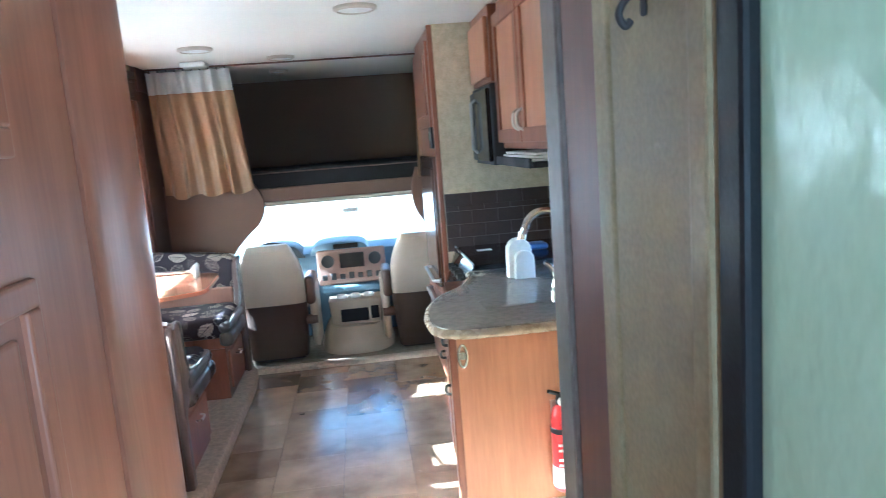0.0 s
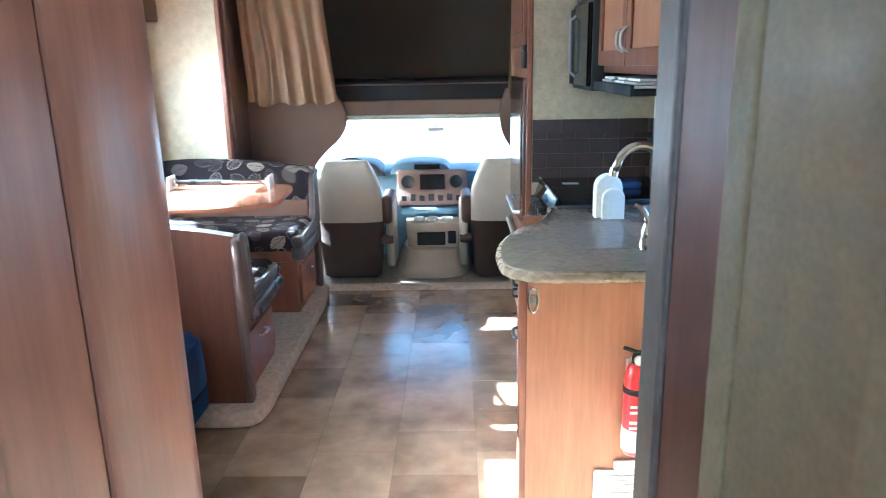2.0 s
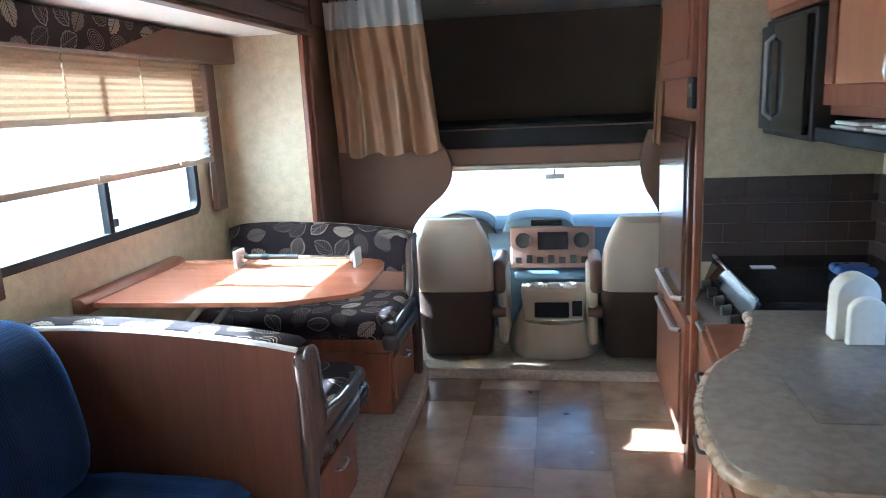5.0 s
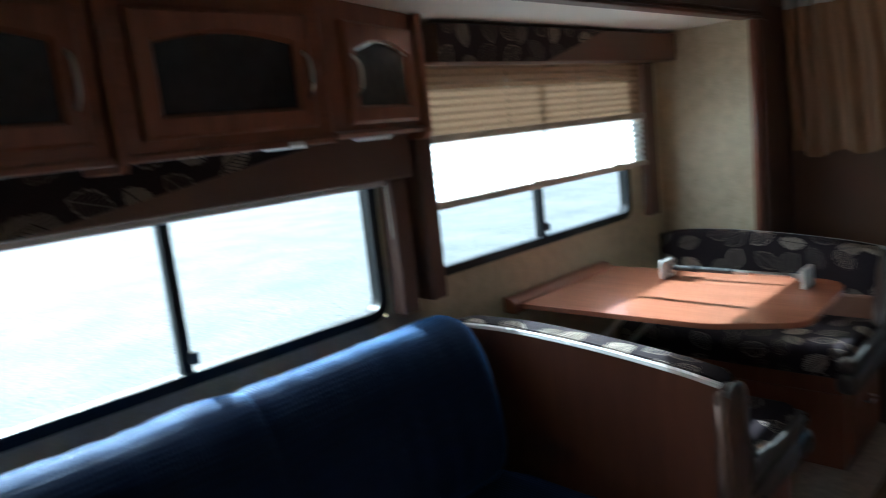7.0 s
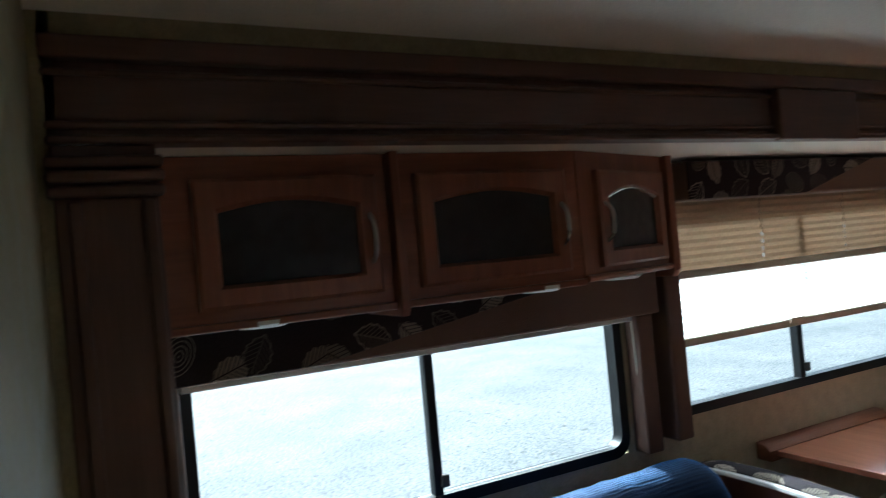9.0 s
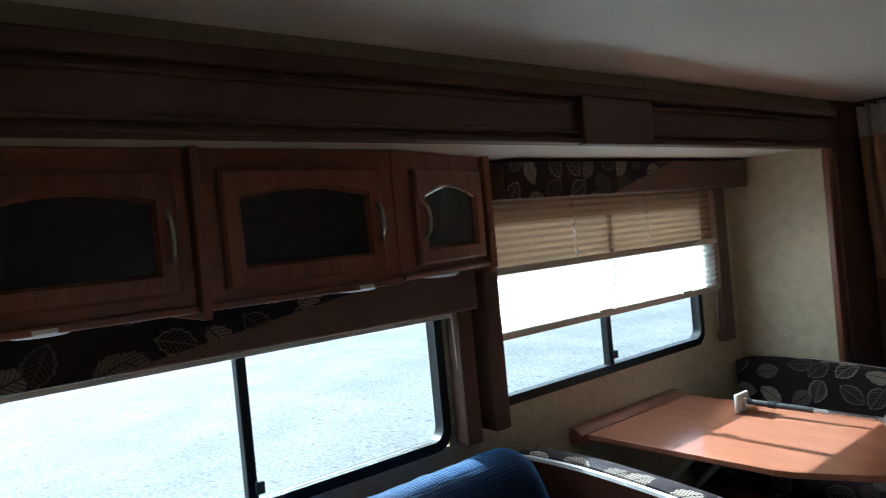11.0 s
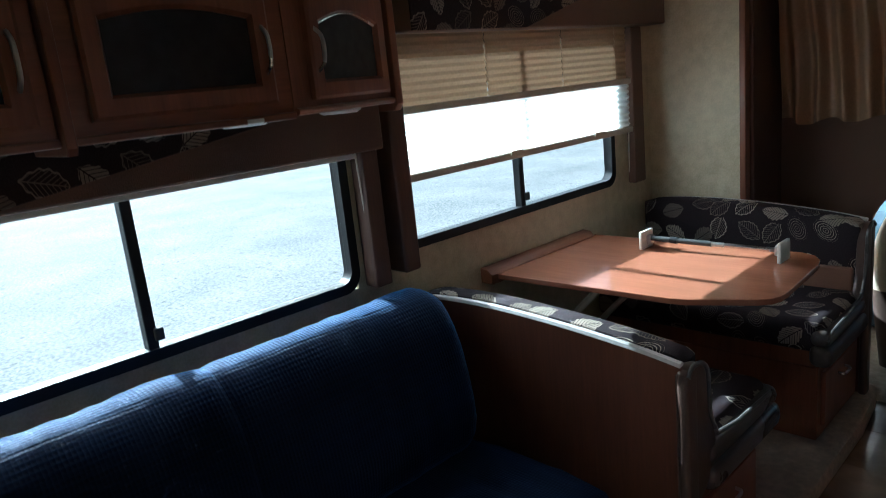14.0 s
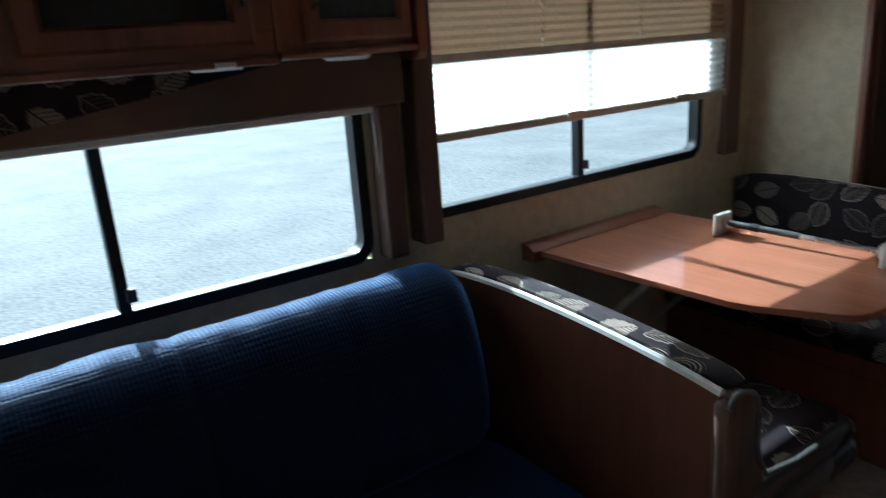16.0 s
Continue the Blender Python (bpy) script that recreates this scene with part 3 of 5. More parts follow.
part("sill", box(1.2, -5.2, 0.0, 1.24, -4.432, 0.058, 0.008), M["steel"], shower)
# out of view; the opening is made up to go with the hall fill
wall_x("wall_bedroom_right", 1.2, 1.24, -6.0, -5.21, 0, TOP, M["paper"], ((-5.87, -5.33, 0.94, 1.76),), "unseen mottled wall with an opening added for the hall fill light")
hook = thing("robe_hook", "small dark robe hook on the wallpaper wall", "hook", (1.2, -4.255, 1.66))
part("plate", box(1.194, -4.2558, 1.652, 1.2, -4.247, 1.688, 0.003), M["blackplastic"], hook)
hk = bmesh.new()
tube(hk, curve_pts([(1.193, -4.255, 1.672), (1.179, -4.255, 1.67), (1.17, -4.255, 1.655), (1.176, -4.255, 1.643), (1.182, -4.255, 1.648)], 6), 0.004)
part("prong", hk, M["blackplastic"], hook, smooth=True)


# ---- windows ----
def window(name, x, hole, div, label, pane_x):
    """A sliding window: black frame with rounded corners, a divider bar and two panes."""
    y0, y1, z0, z1 = hole
    ob = thing(name, label, "window", (x, (y0 + y1) / 2, z0), kind="structure")
    r, w = 0.06, 0.038

    def ring(grow, rad):
        out = []
        for cy, cz, a0 in ((y1 - rad + grow, z1 - rad + grow, 0), (y0 + rad - grow, z1 - rad + grow, 90), (y0 + rad - grow, z0 + rad - grow, 180), (y1 - rad + grow, z0 + rad - grow, 270)):
            out += [(cy + rad * math.cos(radians(a0 + k * 15)), cz + rad * math.sin(radians(a0 + k * 15))) for k in range(7)]
        return out
    bm = bmesh.new()
    outer, inner = ring(0.006, r + 0.006), ring(-w + 0.01, r - 0.015)
    fs = []
    loops = [[bm.verts.new((xx, *p)) for p in loop] for xx, loop in ((x - 0.022, outer), (x + 0.022, outer), (x + 0.022, inner), (x - 0.022, inner))]
    n = len(outer)
    for a, b in zip(loops, loops[1:] + loops[:1]):
        for k in range(n):
            fs.append(bm.faces.new((a[k], a[(k + 1) % n], b[(k + 1) % n], b[k])))
    bmesh.ops.recalc_face_normals(bm, faces=fs)
    fr = part("window_frame", bm, M["black"], ob, smooth=True)
    part("divider", box(x - 0.018, div - 0.015, z0 + 0.02, x + 0.018, div + 0.015, z1 - 0.02, 0.004), M["black"], fr)
    part("latch", box(x + 0.01, div + 0.005, z0 + 0.05, x + 0.03, div + 0.03, z0 + 0.085, 0.004), M["blackplastic"], fr)
    for a, b in ((y0 + 0.03, div - 0.019), (div + 0.019, y1 - 0.03)):
        p = part("pane", box(pane_x - 0.002, a, z0 + 0.03, pane_x + 0.002, b, z1 - 0.03), M["glass"], ob)
        p.visible_shadow = False
    return ob


window("window_1", XW - 0.012, W1, -2.852, "black-framed sliding window above the sofa", XW - 0.015)
window("window_2", XW - 0.012, W2, -1.245, "black-framed sliding window above the dinette", XW - 0.015)
window("window_3", XR + 0.012, WK, -2.03, "black-framed window above the kitchen counter", XR + 0.015)
for k, (x, c) in enumerate(((-0.63, 0.92), (2.09, 0.92))):
    p = solo("window_%d" % (4 + k), box(x - 0.003, 0.41, 0.51, x + 0.003, 1.61, 1.17), M["glass"], "side window of the driving cab", "window", kind="structure")
    p.visible_shadow = False
ws = bmesh.new()
prism(ws, [(1.9, 0.62), (1.63, 1.225), (1.636, 1.228), (1.906, 0.623)], "x", -0.6, 2.06)
p = solo("window_6", ws, M["glass"], "wide sloping windscreen of the cab", "windscreen", kind="structure")
p.visible_shadow = False

# ---- dinette ----
def bench(y_back, d, label, gname):
    """A dinette bench: y_back is the outer face of its back, d the way it faces along y."""
    ob = thing("dinette_bench", label, "bench", (-0.45, y_back + 0.28 * d, 0.085), group=gname)
    Y = lambda v: y_back + v * d  # noqa: E731
    top = [(-0.985, 0.885), (-0.9, 0.905), (-0.7, 0.912), (-0.5, 0.905), (-0.3, 0.89), (-0.1, 0.868), (0.02, 0.848)]
    if d < 0:
        top = [(x, z + 0.035) for x, z in top]
    out = [(p.x, p.z) for p in curve_pts([(x, 0, z) for x, z in top], 5)]
    bm = bmesh.new()
    prism(bm, [(0.035, 0.086), (-0.985, 0.086)] + out + [(0.035, out[-1][1] - 0.02)], "y", *sorted((Y(0.0), Y(0.022))))
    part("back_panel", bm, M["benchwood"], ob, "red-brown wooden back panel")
    bm = bmesh.new()
    prism(bm, [(0.02, 0.5), (-0.98, 0.5)] + [(x, z + 0.02) for x, z in out[:-1]] + [(0.02, out[-1][1] + 0.006)], "y", *sorted((Y(0.024), Y(0.118))), 0.028)
    part("backrest", bm, M["leaf"], ob, "dark leaf-patterned backrest", True)
    bm = bmesh.new()
    tube(bm, [(x, Y(0.012), z + 0.002) for x, z in out], 0.012, 8)
    part("piping", bm, M["piping"], ob, "pale vinyl piping", True)
    bm = bmesh.new()
    bx(bm, -0.97, *sorted((Y(0.10), Y(0.13)))[:1], 0.53, 0.0, sorted((Y(0.10), Y(0.13)))[1], 0.70, 0.01)
    part("lumbar_strip", bm, M["seatback"], ob, "rust-coloured vinyl strip")
    a, b = sorted((Y(0.095), Y(0.60)))
    part("seat_cushion", box(-0.985, a, 0.47, 0.03, b, 0.60, 0.045, 4), M["leaf"], ob, "dark leaf-patterned seat cushion", True)
    # end wraps: charcoal vinyl on the backrest end, flaring into a rolled seat end
    zt = out[-1][1]
    prof = curve_pts([(0, -0.004, zt - 0.02), (0, 0.025, zt + 0.002), (0, 0.08, zt - 0.008), (0, 0.11, zt - 0.045), (0, 0.118, zt - 0.12), (0, 0.125, 0.67), (0, 0.165, 0.595)], 6)
    bm = bmesh.new()
    prism(bm, [(Y(p.y), p.z) for p in prof] + [(Y(0.165), 0.50), (Y(0.10), 0.45), (Y(-0.004), 0.40)], "x", 0.004, 0.046, 0.012)
    part("back_end_pad", bm, M["endvinyl"], ob, "brown vinyl backrest end", True)
    bm = bmesh.new()
    tube(bm, [(0.046, Y(p.y), p.z) for p in prof] + [(0.05, Y(0.30), 0.575), (0.052, Y(0.45), 0.573), (0.05, Y(0.565), 0.565), (0.045, Y(0.605), 0.535)], 0.007, 8)
    part("end_piping", bm, M["greypiping"], ob, "grey vinyl piping", True)
    for z0, z1, grow in ((0.505, 0.572, 0.0), (0.425, 0.512, 0.008)):
        a, b = sorted((Y(0.11), Y(0.615 + grow)))
        part("seat_end_roll", box(-0.02, a, z0, 0.056 + grow, b, z1, 0.03, 4), M["darkvinyl"], ob, "charcoal vinyl seat end", True)
    a, b = sorted((Y(-0.010), Y(0.05)))
    part("corner_welt", box(0.012, a, 0.086, 0.0475, b, zt - 0.006, 0.012, 3), M["endvinyl"], ob, "brown vinyl corner welt", True)
    a, b = sorted((Y(0.024), Y(0.56)))
    base = part("base", box(-0.985, a, 0.086, 0.0, b, 0.40, 0.004), M["cherry"], ob, "red-brown wooden base")
    part("seat_deck", box(-0.985, a, 0.402, 0.0, b, 0.468, 0.004), M["cherry"], ob)
    a, b = sorted((Y(0.10), Y(0.52)))
    dr = part("drawer", box(0.0, a, 0.14, 0.018, b, 0.37, 0.005), M["cherry"], ob)
    c = (a + b) / 2
    bm = bmesh.new()
    tube(bm, curve_pts([(0.016, c - 0.045, 0.31), (0.04, c - 0.035, 0.308), (0.04, c + 0.035, 0.308), (0.016, c + 0.045, 0.31)], 6), 0.006)
    part("handle", bm, M["chrome"], dr, "chrome pull", True)
    return ob


bench(-1.91, 1, "dinette bench with leaf-patterned cushions backing onto the sofa", "dinette benches")
bench(-0.17, -1, "dinette bench with leaf-patterned cushions against the slide-out end", "dinette benches")

table = thing("dinette_table", "red-brown wood-print wall-hung dinette table", "table", (-0.5, -1.12, 0.085))
bm = bmesh.new()
prism(bm, [(-0.955, -1.51), (-0.22, -1.493), (-0.165, -1.48), (0.02, -1.39), (0.055, -1.36), (0.07, -1.32), (0.073, -1.27), (0.056, -0.93), (0.042, -0.865), (0.01, -0.815), (-0.04, -0.79), (-0.11, -0.785), (-0.955, -0.785)], "z", 0.864, 0.885, 0.003)
part("tabletop", bm, M["table"], table)
bm = bmesh.new()
prism(bm, [(-0.998, 0.85), (-0.94, 0.85), (-0.938, 0.888), (-0.96, 0.908), (-0.998, 0.912)], "y", -1.548, -0.815, 0.004)
part("wall_cleat", bm, M["cherry_y"], table, "wooden wall strip", True)
for y in (-1.38, -0.86):
    bm = bmesh.new()
    tube(bm, [(-0.97, y, 0.42), (-0.55, y, 0.85)], 0.014, 8)
    part("brace", bm, M["rail"], table, "folding brace")
leg = thing("table_leg", "loose folding metal table leg lying on the dinette table", "table leg", (-0.36, -0.93, 0.885))
bm = bmesh.new()
tube(bm, [(-0.59, -0.935, 0.93), (-0.33, -0.93, 0.926)], 0.0115, 12)
part("outer_tube", bm, M["blackplastic"], leg, "dark grey tube", True)
bm = bmesh.new()
tube(bm, [(-0.34, -0.93, 0.926), (-0.07, -0.925, 0.922)], 0.009, 12)
part("inner_tube", bm, M["steel"], leg, "steel tube", True)
bm = bmesh.new()
tube(bm, [(-0.50, -0.933, 0.929), (-0.47, -0.932, 0.928)], 0.0145, 12)
part("collar", bm, M["black"], leg, "", True)
for x in (-0.617, -0.068):
    bm = bmesh.new()
    bx(bm, x, -0.98, 0.886, x + 0.014, -0.885, 0.962, 0.004)
    pl = part("foot_plate", bm, M["white"], leg, "white foot plate", True)
    part("socket", box(x + (0.0145 if x < -0.3 else -0.022), -0.948, 0.905, x + (0.036 if x < -0.3 else -0.0005), -0.912, 0.944, 0.006), M["steel"], pl, "steel hinge socket", True)

# ---- sofa ----
sofa = thing("sofa", "sofa under a wrinkled royal blue waffle cover", "sofa", (-0.5, -2.75, 0.085))


def lump(prof_at, y0, y1, n=40, close=True):
    """A long cushion: a closed outline in x and z for each y."""
    bm = bmesh.new()
    rings = []
    for k in range(n + 1):
        t = k / n
        y = y0 + (y1 - y0) * t
        rings.append([bm.verts.new((x, y, z)) for x, z in prof_at(y, t)])
    m = len(rings[0])
    fs = []
    for a, b in zip(rings, rings[1:]):
        for i in range(m):
            fs.append(bm.faces.new((a[i], a[(i + 1) % m], b[(i + 1) % m], b[i])))
    fs += [bm.faces.new(rings[0]), bm.faces.new(rings[-1])]
    bmesh.ops.recalc_face_normals(bm, faces=fs)
    return bm


def sofa_back(y, t):
    edge = max(0, (abs(2 * t - 1) - 0.80) / 0.20) ** 2.6
    tail = edge if y > -2.3 or y < -3.3 else 0.22 * edge
    out = []
    for k in range(24):
        a = math.pi * 2 * k / 24
        u, v = math.cos(a), math.sin(a)
        wob = 0.006 * noise.noise((y * 6, u * 2, v * 2)) + 0.005 * noise.noise((y * 19, k * 0.9, 3))
        x = math.copysign(abs(u) ** 0.95, u) * (0.145 * (1 - 0.35 * tail) + wob)
        z = math.copysign(abs(v) ** 0.8, v) * (0.275 * (1 - 0.13 * tail) + wob)
        out.append((-0.835 + x + 0.2 * (0.275 - z), 0.719 + z))
    return out


def sofa_seat(y, t):
    pinch = 1 - 0.5 * max(0, (abs(2 * t - 1) - 0.94) / 0.06) ** 2
    out = []
    for k in range(28):
        a = math.pi * 2 * k / 28
        u, v = math.cos(a), math.sin(a)
        e = 0.35
        wob = 0.012 * noise.noise((y * 5, u * 3, v * 3 + 5)) + 0.007 * noise.noise((y * 14, k * 0.7, 9))
        out.append((-0.47 + math.copysign(abs(u) ** e, u) * (0.36 * pinch + wob), 0.33 + math.copysign(abs(v) ** e, v) * (0.14 + wob)))
    return out


for y0, y1 in ((-3.53, -2.785), (-2.81, -1.99)):
    part("back_cushion", lump(sofa_back, y0, y1), M["blue"], sofa, smooth=True)
    part("seat_cushion", lump(sofa_seat, y0, y1), M["blue"], sofa, smooth=True)
part("base", box(-0.98, -3.53, 0.086, -0.14, -1.93, 0.2, 0.02, 3), M["blue"], sofa, smooth=True)

# ---- overhead cabinets above the sofa ----
def local(bm, o, u, n):
    """Moves a mesh built with x along a front, y out of it and z up to its place."""
    u, n = Vector(u).normalized(), Vector(n).normalized()
    m = Matrix(((u.x, n.x, 0, o[0]), (u.y, n.y, 0, o[1]), (u.z, n.z, 1, o[2]), (0, 0, 0, 1)))
    bm.transform(m)
    if m.determinant() < 0:
        bmesh.ops.reverse_faces(bm, faces=bm.faces)
    return bm


def arch_door(parent, o, u, n, w, h, side, arch=0.022, pane="greyglass", border=0.056, lit=False, mat="cherry"):
    """A framed door with an arched glass pane and an arched pull on one side; lit adds a modelled highlight."""
    b, top = border, h - border
    inner = [(b, b), (w - b, b)] + [(w - b - (w - 2 * b) * k / 12, top - arch + arch * math.sin(math.pi * k / 12)) for k in range(13)]
    outer = [(0, 0), (w, 0)] + [(w - w * k / 12, h) for k in range(13)]
    bm = bmesh.new()
    fs = []
    loops = [[bm.verts.new((x, y, z)) for x, z in loop] for y, loop in ((0.0, outer), (0.016, outer), (0.022, [(min(max(x, 0.008), w - 0.008), min(max(z, 0.008), h - 0.008)) for x, z in outer]), (0.022, [(x + (0.008 if x > w / 2 else -0.008), z + (0.008 if z > h / 2 else -0.008)) for x, z in inner]), (0.010, inner), (0.0, inner))]
    k = len(inner)
    for a, c in zip(loops, loops[1:] + loops[:1]):
        for i in range(k):
            fs.append(bm.faces.new((a[i], a[(i + 1) % k], c[(i + 1) % k], c[i])))
    bmesh.ops.recalc_face_normals(bm, faces=fs)
    door = part("door", local(bm, o, u, n), M[mat], parent)
    bm = bmesh.new()
    prism(bm, inner, "y", 0.003, 0.007)
    part("glass", local(bm, o, u, n), M[pane], door, "dark smoked glass")
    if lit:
        # the highlight on the arched bevel, built as a thin chrome tube
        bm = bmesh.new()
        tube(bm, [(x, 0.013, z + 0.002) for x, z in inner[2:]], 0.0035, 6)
        part("arch_highlight", local(bm, o, u, n), M["chrome"], door, "arched highlight modelled as a bright rim", True)
    x = w - b * 0.45 if side > 0 else b * 0.45
    bm = bmesh.new()
    z0 = h * 0.26
    tube(bm, curve_pts([(x, 0.018, z0), (x, 0.04, z0 + 0.02), (x, 0.046, z0 + 0.055), (x, 0.04, z0 + 0.09), (x, 0.018, z0 + 0.11)], 6), 0.0055, 8)
    part("handle", local(bm, o, u, n), M["chrome"], door, "brushed nickel arched pull", True)
    return door


CX, CB = -0.70, 1.602
for y0, y1, dy0, dy1, lab in ((-3.575, -3.058, -3.495, -3.09, "end"), (-3.032, -2.50, -2.99, -2.55, "middle")):
    cab = thing("overhead_cabinet", "dark cherry overhead cabinet with an arched glass door above the sofa", "cabinet", (-0.85, (y0 + y1) / 2, CB), group="overhead cabinets")
    part("body", box(XW + 0.002, y0, CB, CX, y1, SLIDE - 0.002, 0.003), M["cherry_y"], cab)
    part("bottom_lip", box(CX - 0.02, y0, CB - 0.012, CX + 0.012, y1, CB + 0.006, 0.004), M["cherry_y"], cab)
    arch_door(cab, (CX, dy0, CB + 0.032), (0, 1, 0), (1, 0, 0), dy1 - dy0, 0.272, 1, border=0.05)
bm = bmesh.new()
prism(bm, [(XW + 0.002, CB - 0.03), (CX + 0.02, CB - 0.03), (CX + 0.03, CB - 0.015), (CX + 0.03, SLIDE - 0.002), (XW + 0.002, SLIDE - 0.002)], "y", -3.056, -3.034, 0.004)
solo("cabinet_divider", bm, M["cherry"], "cherry divider board between the overhead cabinets", "cabinet divider")
cab = thing("overhead_cabinet", "small angled cherry cabinet with an arched glass door", "cabinet", (-0.85, -2.25, CB), group="overhead cabinets")
bm = bmesh.new()
prism(bm, [(XW + 0.002, -2.498), (CX, -2.498), (-0.845, -2.045), (XW + 0.002, -2.0)], "z", CB, SLIDE - 0.002)
part("body", bm, M["cherry"], cab)
uu = Vector((-0.845 - CX, -2.045 + 2.498, 0)).normalized()
nn = Vector((uu.y, -uu.x, 0))
o3 = Vector((CX, -2.498, CB + 0.03)) + uu * 0.075
arch_door(cab, o3, uu, nn, 0.375, 0.272, -1, 0.03, "reflecting", 0.05, True)
bm = bmesh.new()
tube(bm, [Vector((CX, -2.498, CB + 0.004)) + nn * 0.006, Vector((-0.845, -2.045, CB + 0.004)) + nn * 0.006], 0.010, 8)
part("bottom_lip", bm, M["cherry_y"], cab, smooth=True)
bm = bmesh.new()
prism(bm, [(XW + 0.002, CB - 0.03), (-0.84, CB - 0.03), (-0.825, CB - 0.01), (-0.825, SLIDE - 0.002), (XW + 0.002, SLIDE - 0.002)], "y", -2.04, -2.012, 0.004)
solo("cabinet_divider", bm, M["cherry"], "cherry end board of the overhead cabinets", "cabinet divider")

# ---- window dressings ----
val = thing("window_valance", "brown padded window valance with a leaf-patterned fabric corner", "valance", (-0.95, -2.8, 1.45), group="window valances")
part("board", box(-0.985, -3.565, 1.456, -0.9, -2.05, 1.6, 0.008), M["brownvinyl"], val)
bm = bmesh.new()
prism(bm, [(-3.563, 1.46), (-3.2, 1.46), (-2.35, 1.599), (-3.563, 1.599)], "x", -0.901, -0.893, 0.003)
part("fabric_corner", bm, M["leaf_side"], val, "dark leaf-patterned fabric")
part("leg", box(-0.995, -2.125, 1.0, -0.93, -2.055, 1.455, 0.008), M["trim_z"], val)
part("leg", box(-0.995, -3.57, 1.0, -0.93, -3.525, 1.455, 0.008), M["brownvinyl"], val)
part("raised_blind", box(-0.992, -3.52, 1.436, -0.945, -2.13, 1.4555, 0.004), M["white"], val, "raised pale blind")
bm = bmesh.new()
tube(bm, [(-0.94, -2.14, 1.44), (-0.97, -2.10, 1.03)], 0.003, 6)
part("guide_cord", bm, M["rail"], val)
lightbar = thing("puck_light", "flat white light under the overhead cabinet", "light", (-0.745, -2.62, CB - 0.017), group="cabinet lights")
part("housing", lathe(bmesh.new(), (-0.745, -2.62, CB - 0.017), [(0.05, 0.0), (0.062, 0.008), (0.062, 0.0165)], 20), M["white"], lightbar, smooth=True)
copy_thing(lightbar, Matrix.Translation((-0.745, -3.36, CB - 0.017)))
copy_thing(lightbar, Matrix.Translation((-0.83, -2.26, CB - 0.017)))

mul = solo("window_post", box(-0.995, -2.012, 1.025, -0.905, -1.94, 1.93, 0.01, 3), M["trim_z"], "dark padded post between the two windows", "post", smooth=True)
val = thing("window_valance", "brown padded dinette valance with a leaf-patterned fabric corner", "valance", (-0.93, -1.15, 1.815), group="window valances")
part("board", box(-0.995, -1.9, 1.815, -0.875, -0.20, 1.945, 0.008), M["brownvinyl"], val)
bm = bmesh.new()
prism(bm, [(-1.9, 1.815), (-1.3, 1.815), (-0.85, 1.944), (-1.9, 1.944)], "x", -0.876, -0.868, 0.003)
part("fabric_corner", bm, M["leaf_side"], val, "dark leaf-patterned fabric")
part("leg", box(-0.995, -0.40, 1.06, -0.95, -0.30, 1.814, 0.008), M["brownvinyl"], val)
blind = thing("pleated_blind", "tan and white pleated window shade, half lowered", "blind", (-0.95, -1.15, 1.33))


def pleats(z0, z1, n, y0, y1, x, d, mat, name, label):
    rows = []
    for k in range(2 * n + 1):
        z = z0 + (z1 - z0) * k / (2 * n)
        rows.append([(x + (d if k % 2 else -d), y0, z), (x + (d if k % 2 else -d), y1, z)])
    bm = bmesh.new()
    sheet(bm, rows)
    part(name, bm, mat, blind, label)


for a, b in ((-1.93, -1.4722), (-1.4678, -0.9822), (-0.9778, -0.5622), (-0.5578, -0.465)):
    pleats(1.577, 1.813, 9, a, b, -0.945, 0.0035, M["pleat"], "tan_cloth", "tan pleated cloth")
pleats(1.350, 1.552, 8, -1.93, -0.455, -0.945, 0.007, M["white_shade"], "white_cloth", "translucent white pleated cloth")
part("middle_rail", box(-0.962, -1.93, 1.551, -0.928, -0.45, 1.577, 0.004), M["rail"], blind)
part("bottom_rail", box(-0.964, -1.93, 1.322, -0.926, -0.45, 1.350, 0.005), M["rail"], blind)
for y in (-1.47, -0.98, -0.56):
    for k in range(9):
        z = 1.581 + 0.0253 * k
        part("cord_loop", box(-0.9425, y - 0.004, z, -0.9405, y + 0.004, z + 0.013), M["pleat"], blind)
for y in (-1.35, -0.75):
    part("pull_tab", box(-0.926, y - 0.04, 1.335, -0.918, y + 0.04, 1.356, 0.003), M["rail"], blind)
bm = bmesh.new()
tube(bm, [(-0.945, -0.452, 1.57), (-0.97, -0.43, 1.12)], 0.003, 6)
part("guide_cord", bm, M["rail"], blind)

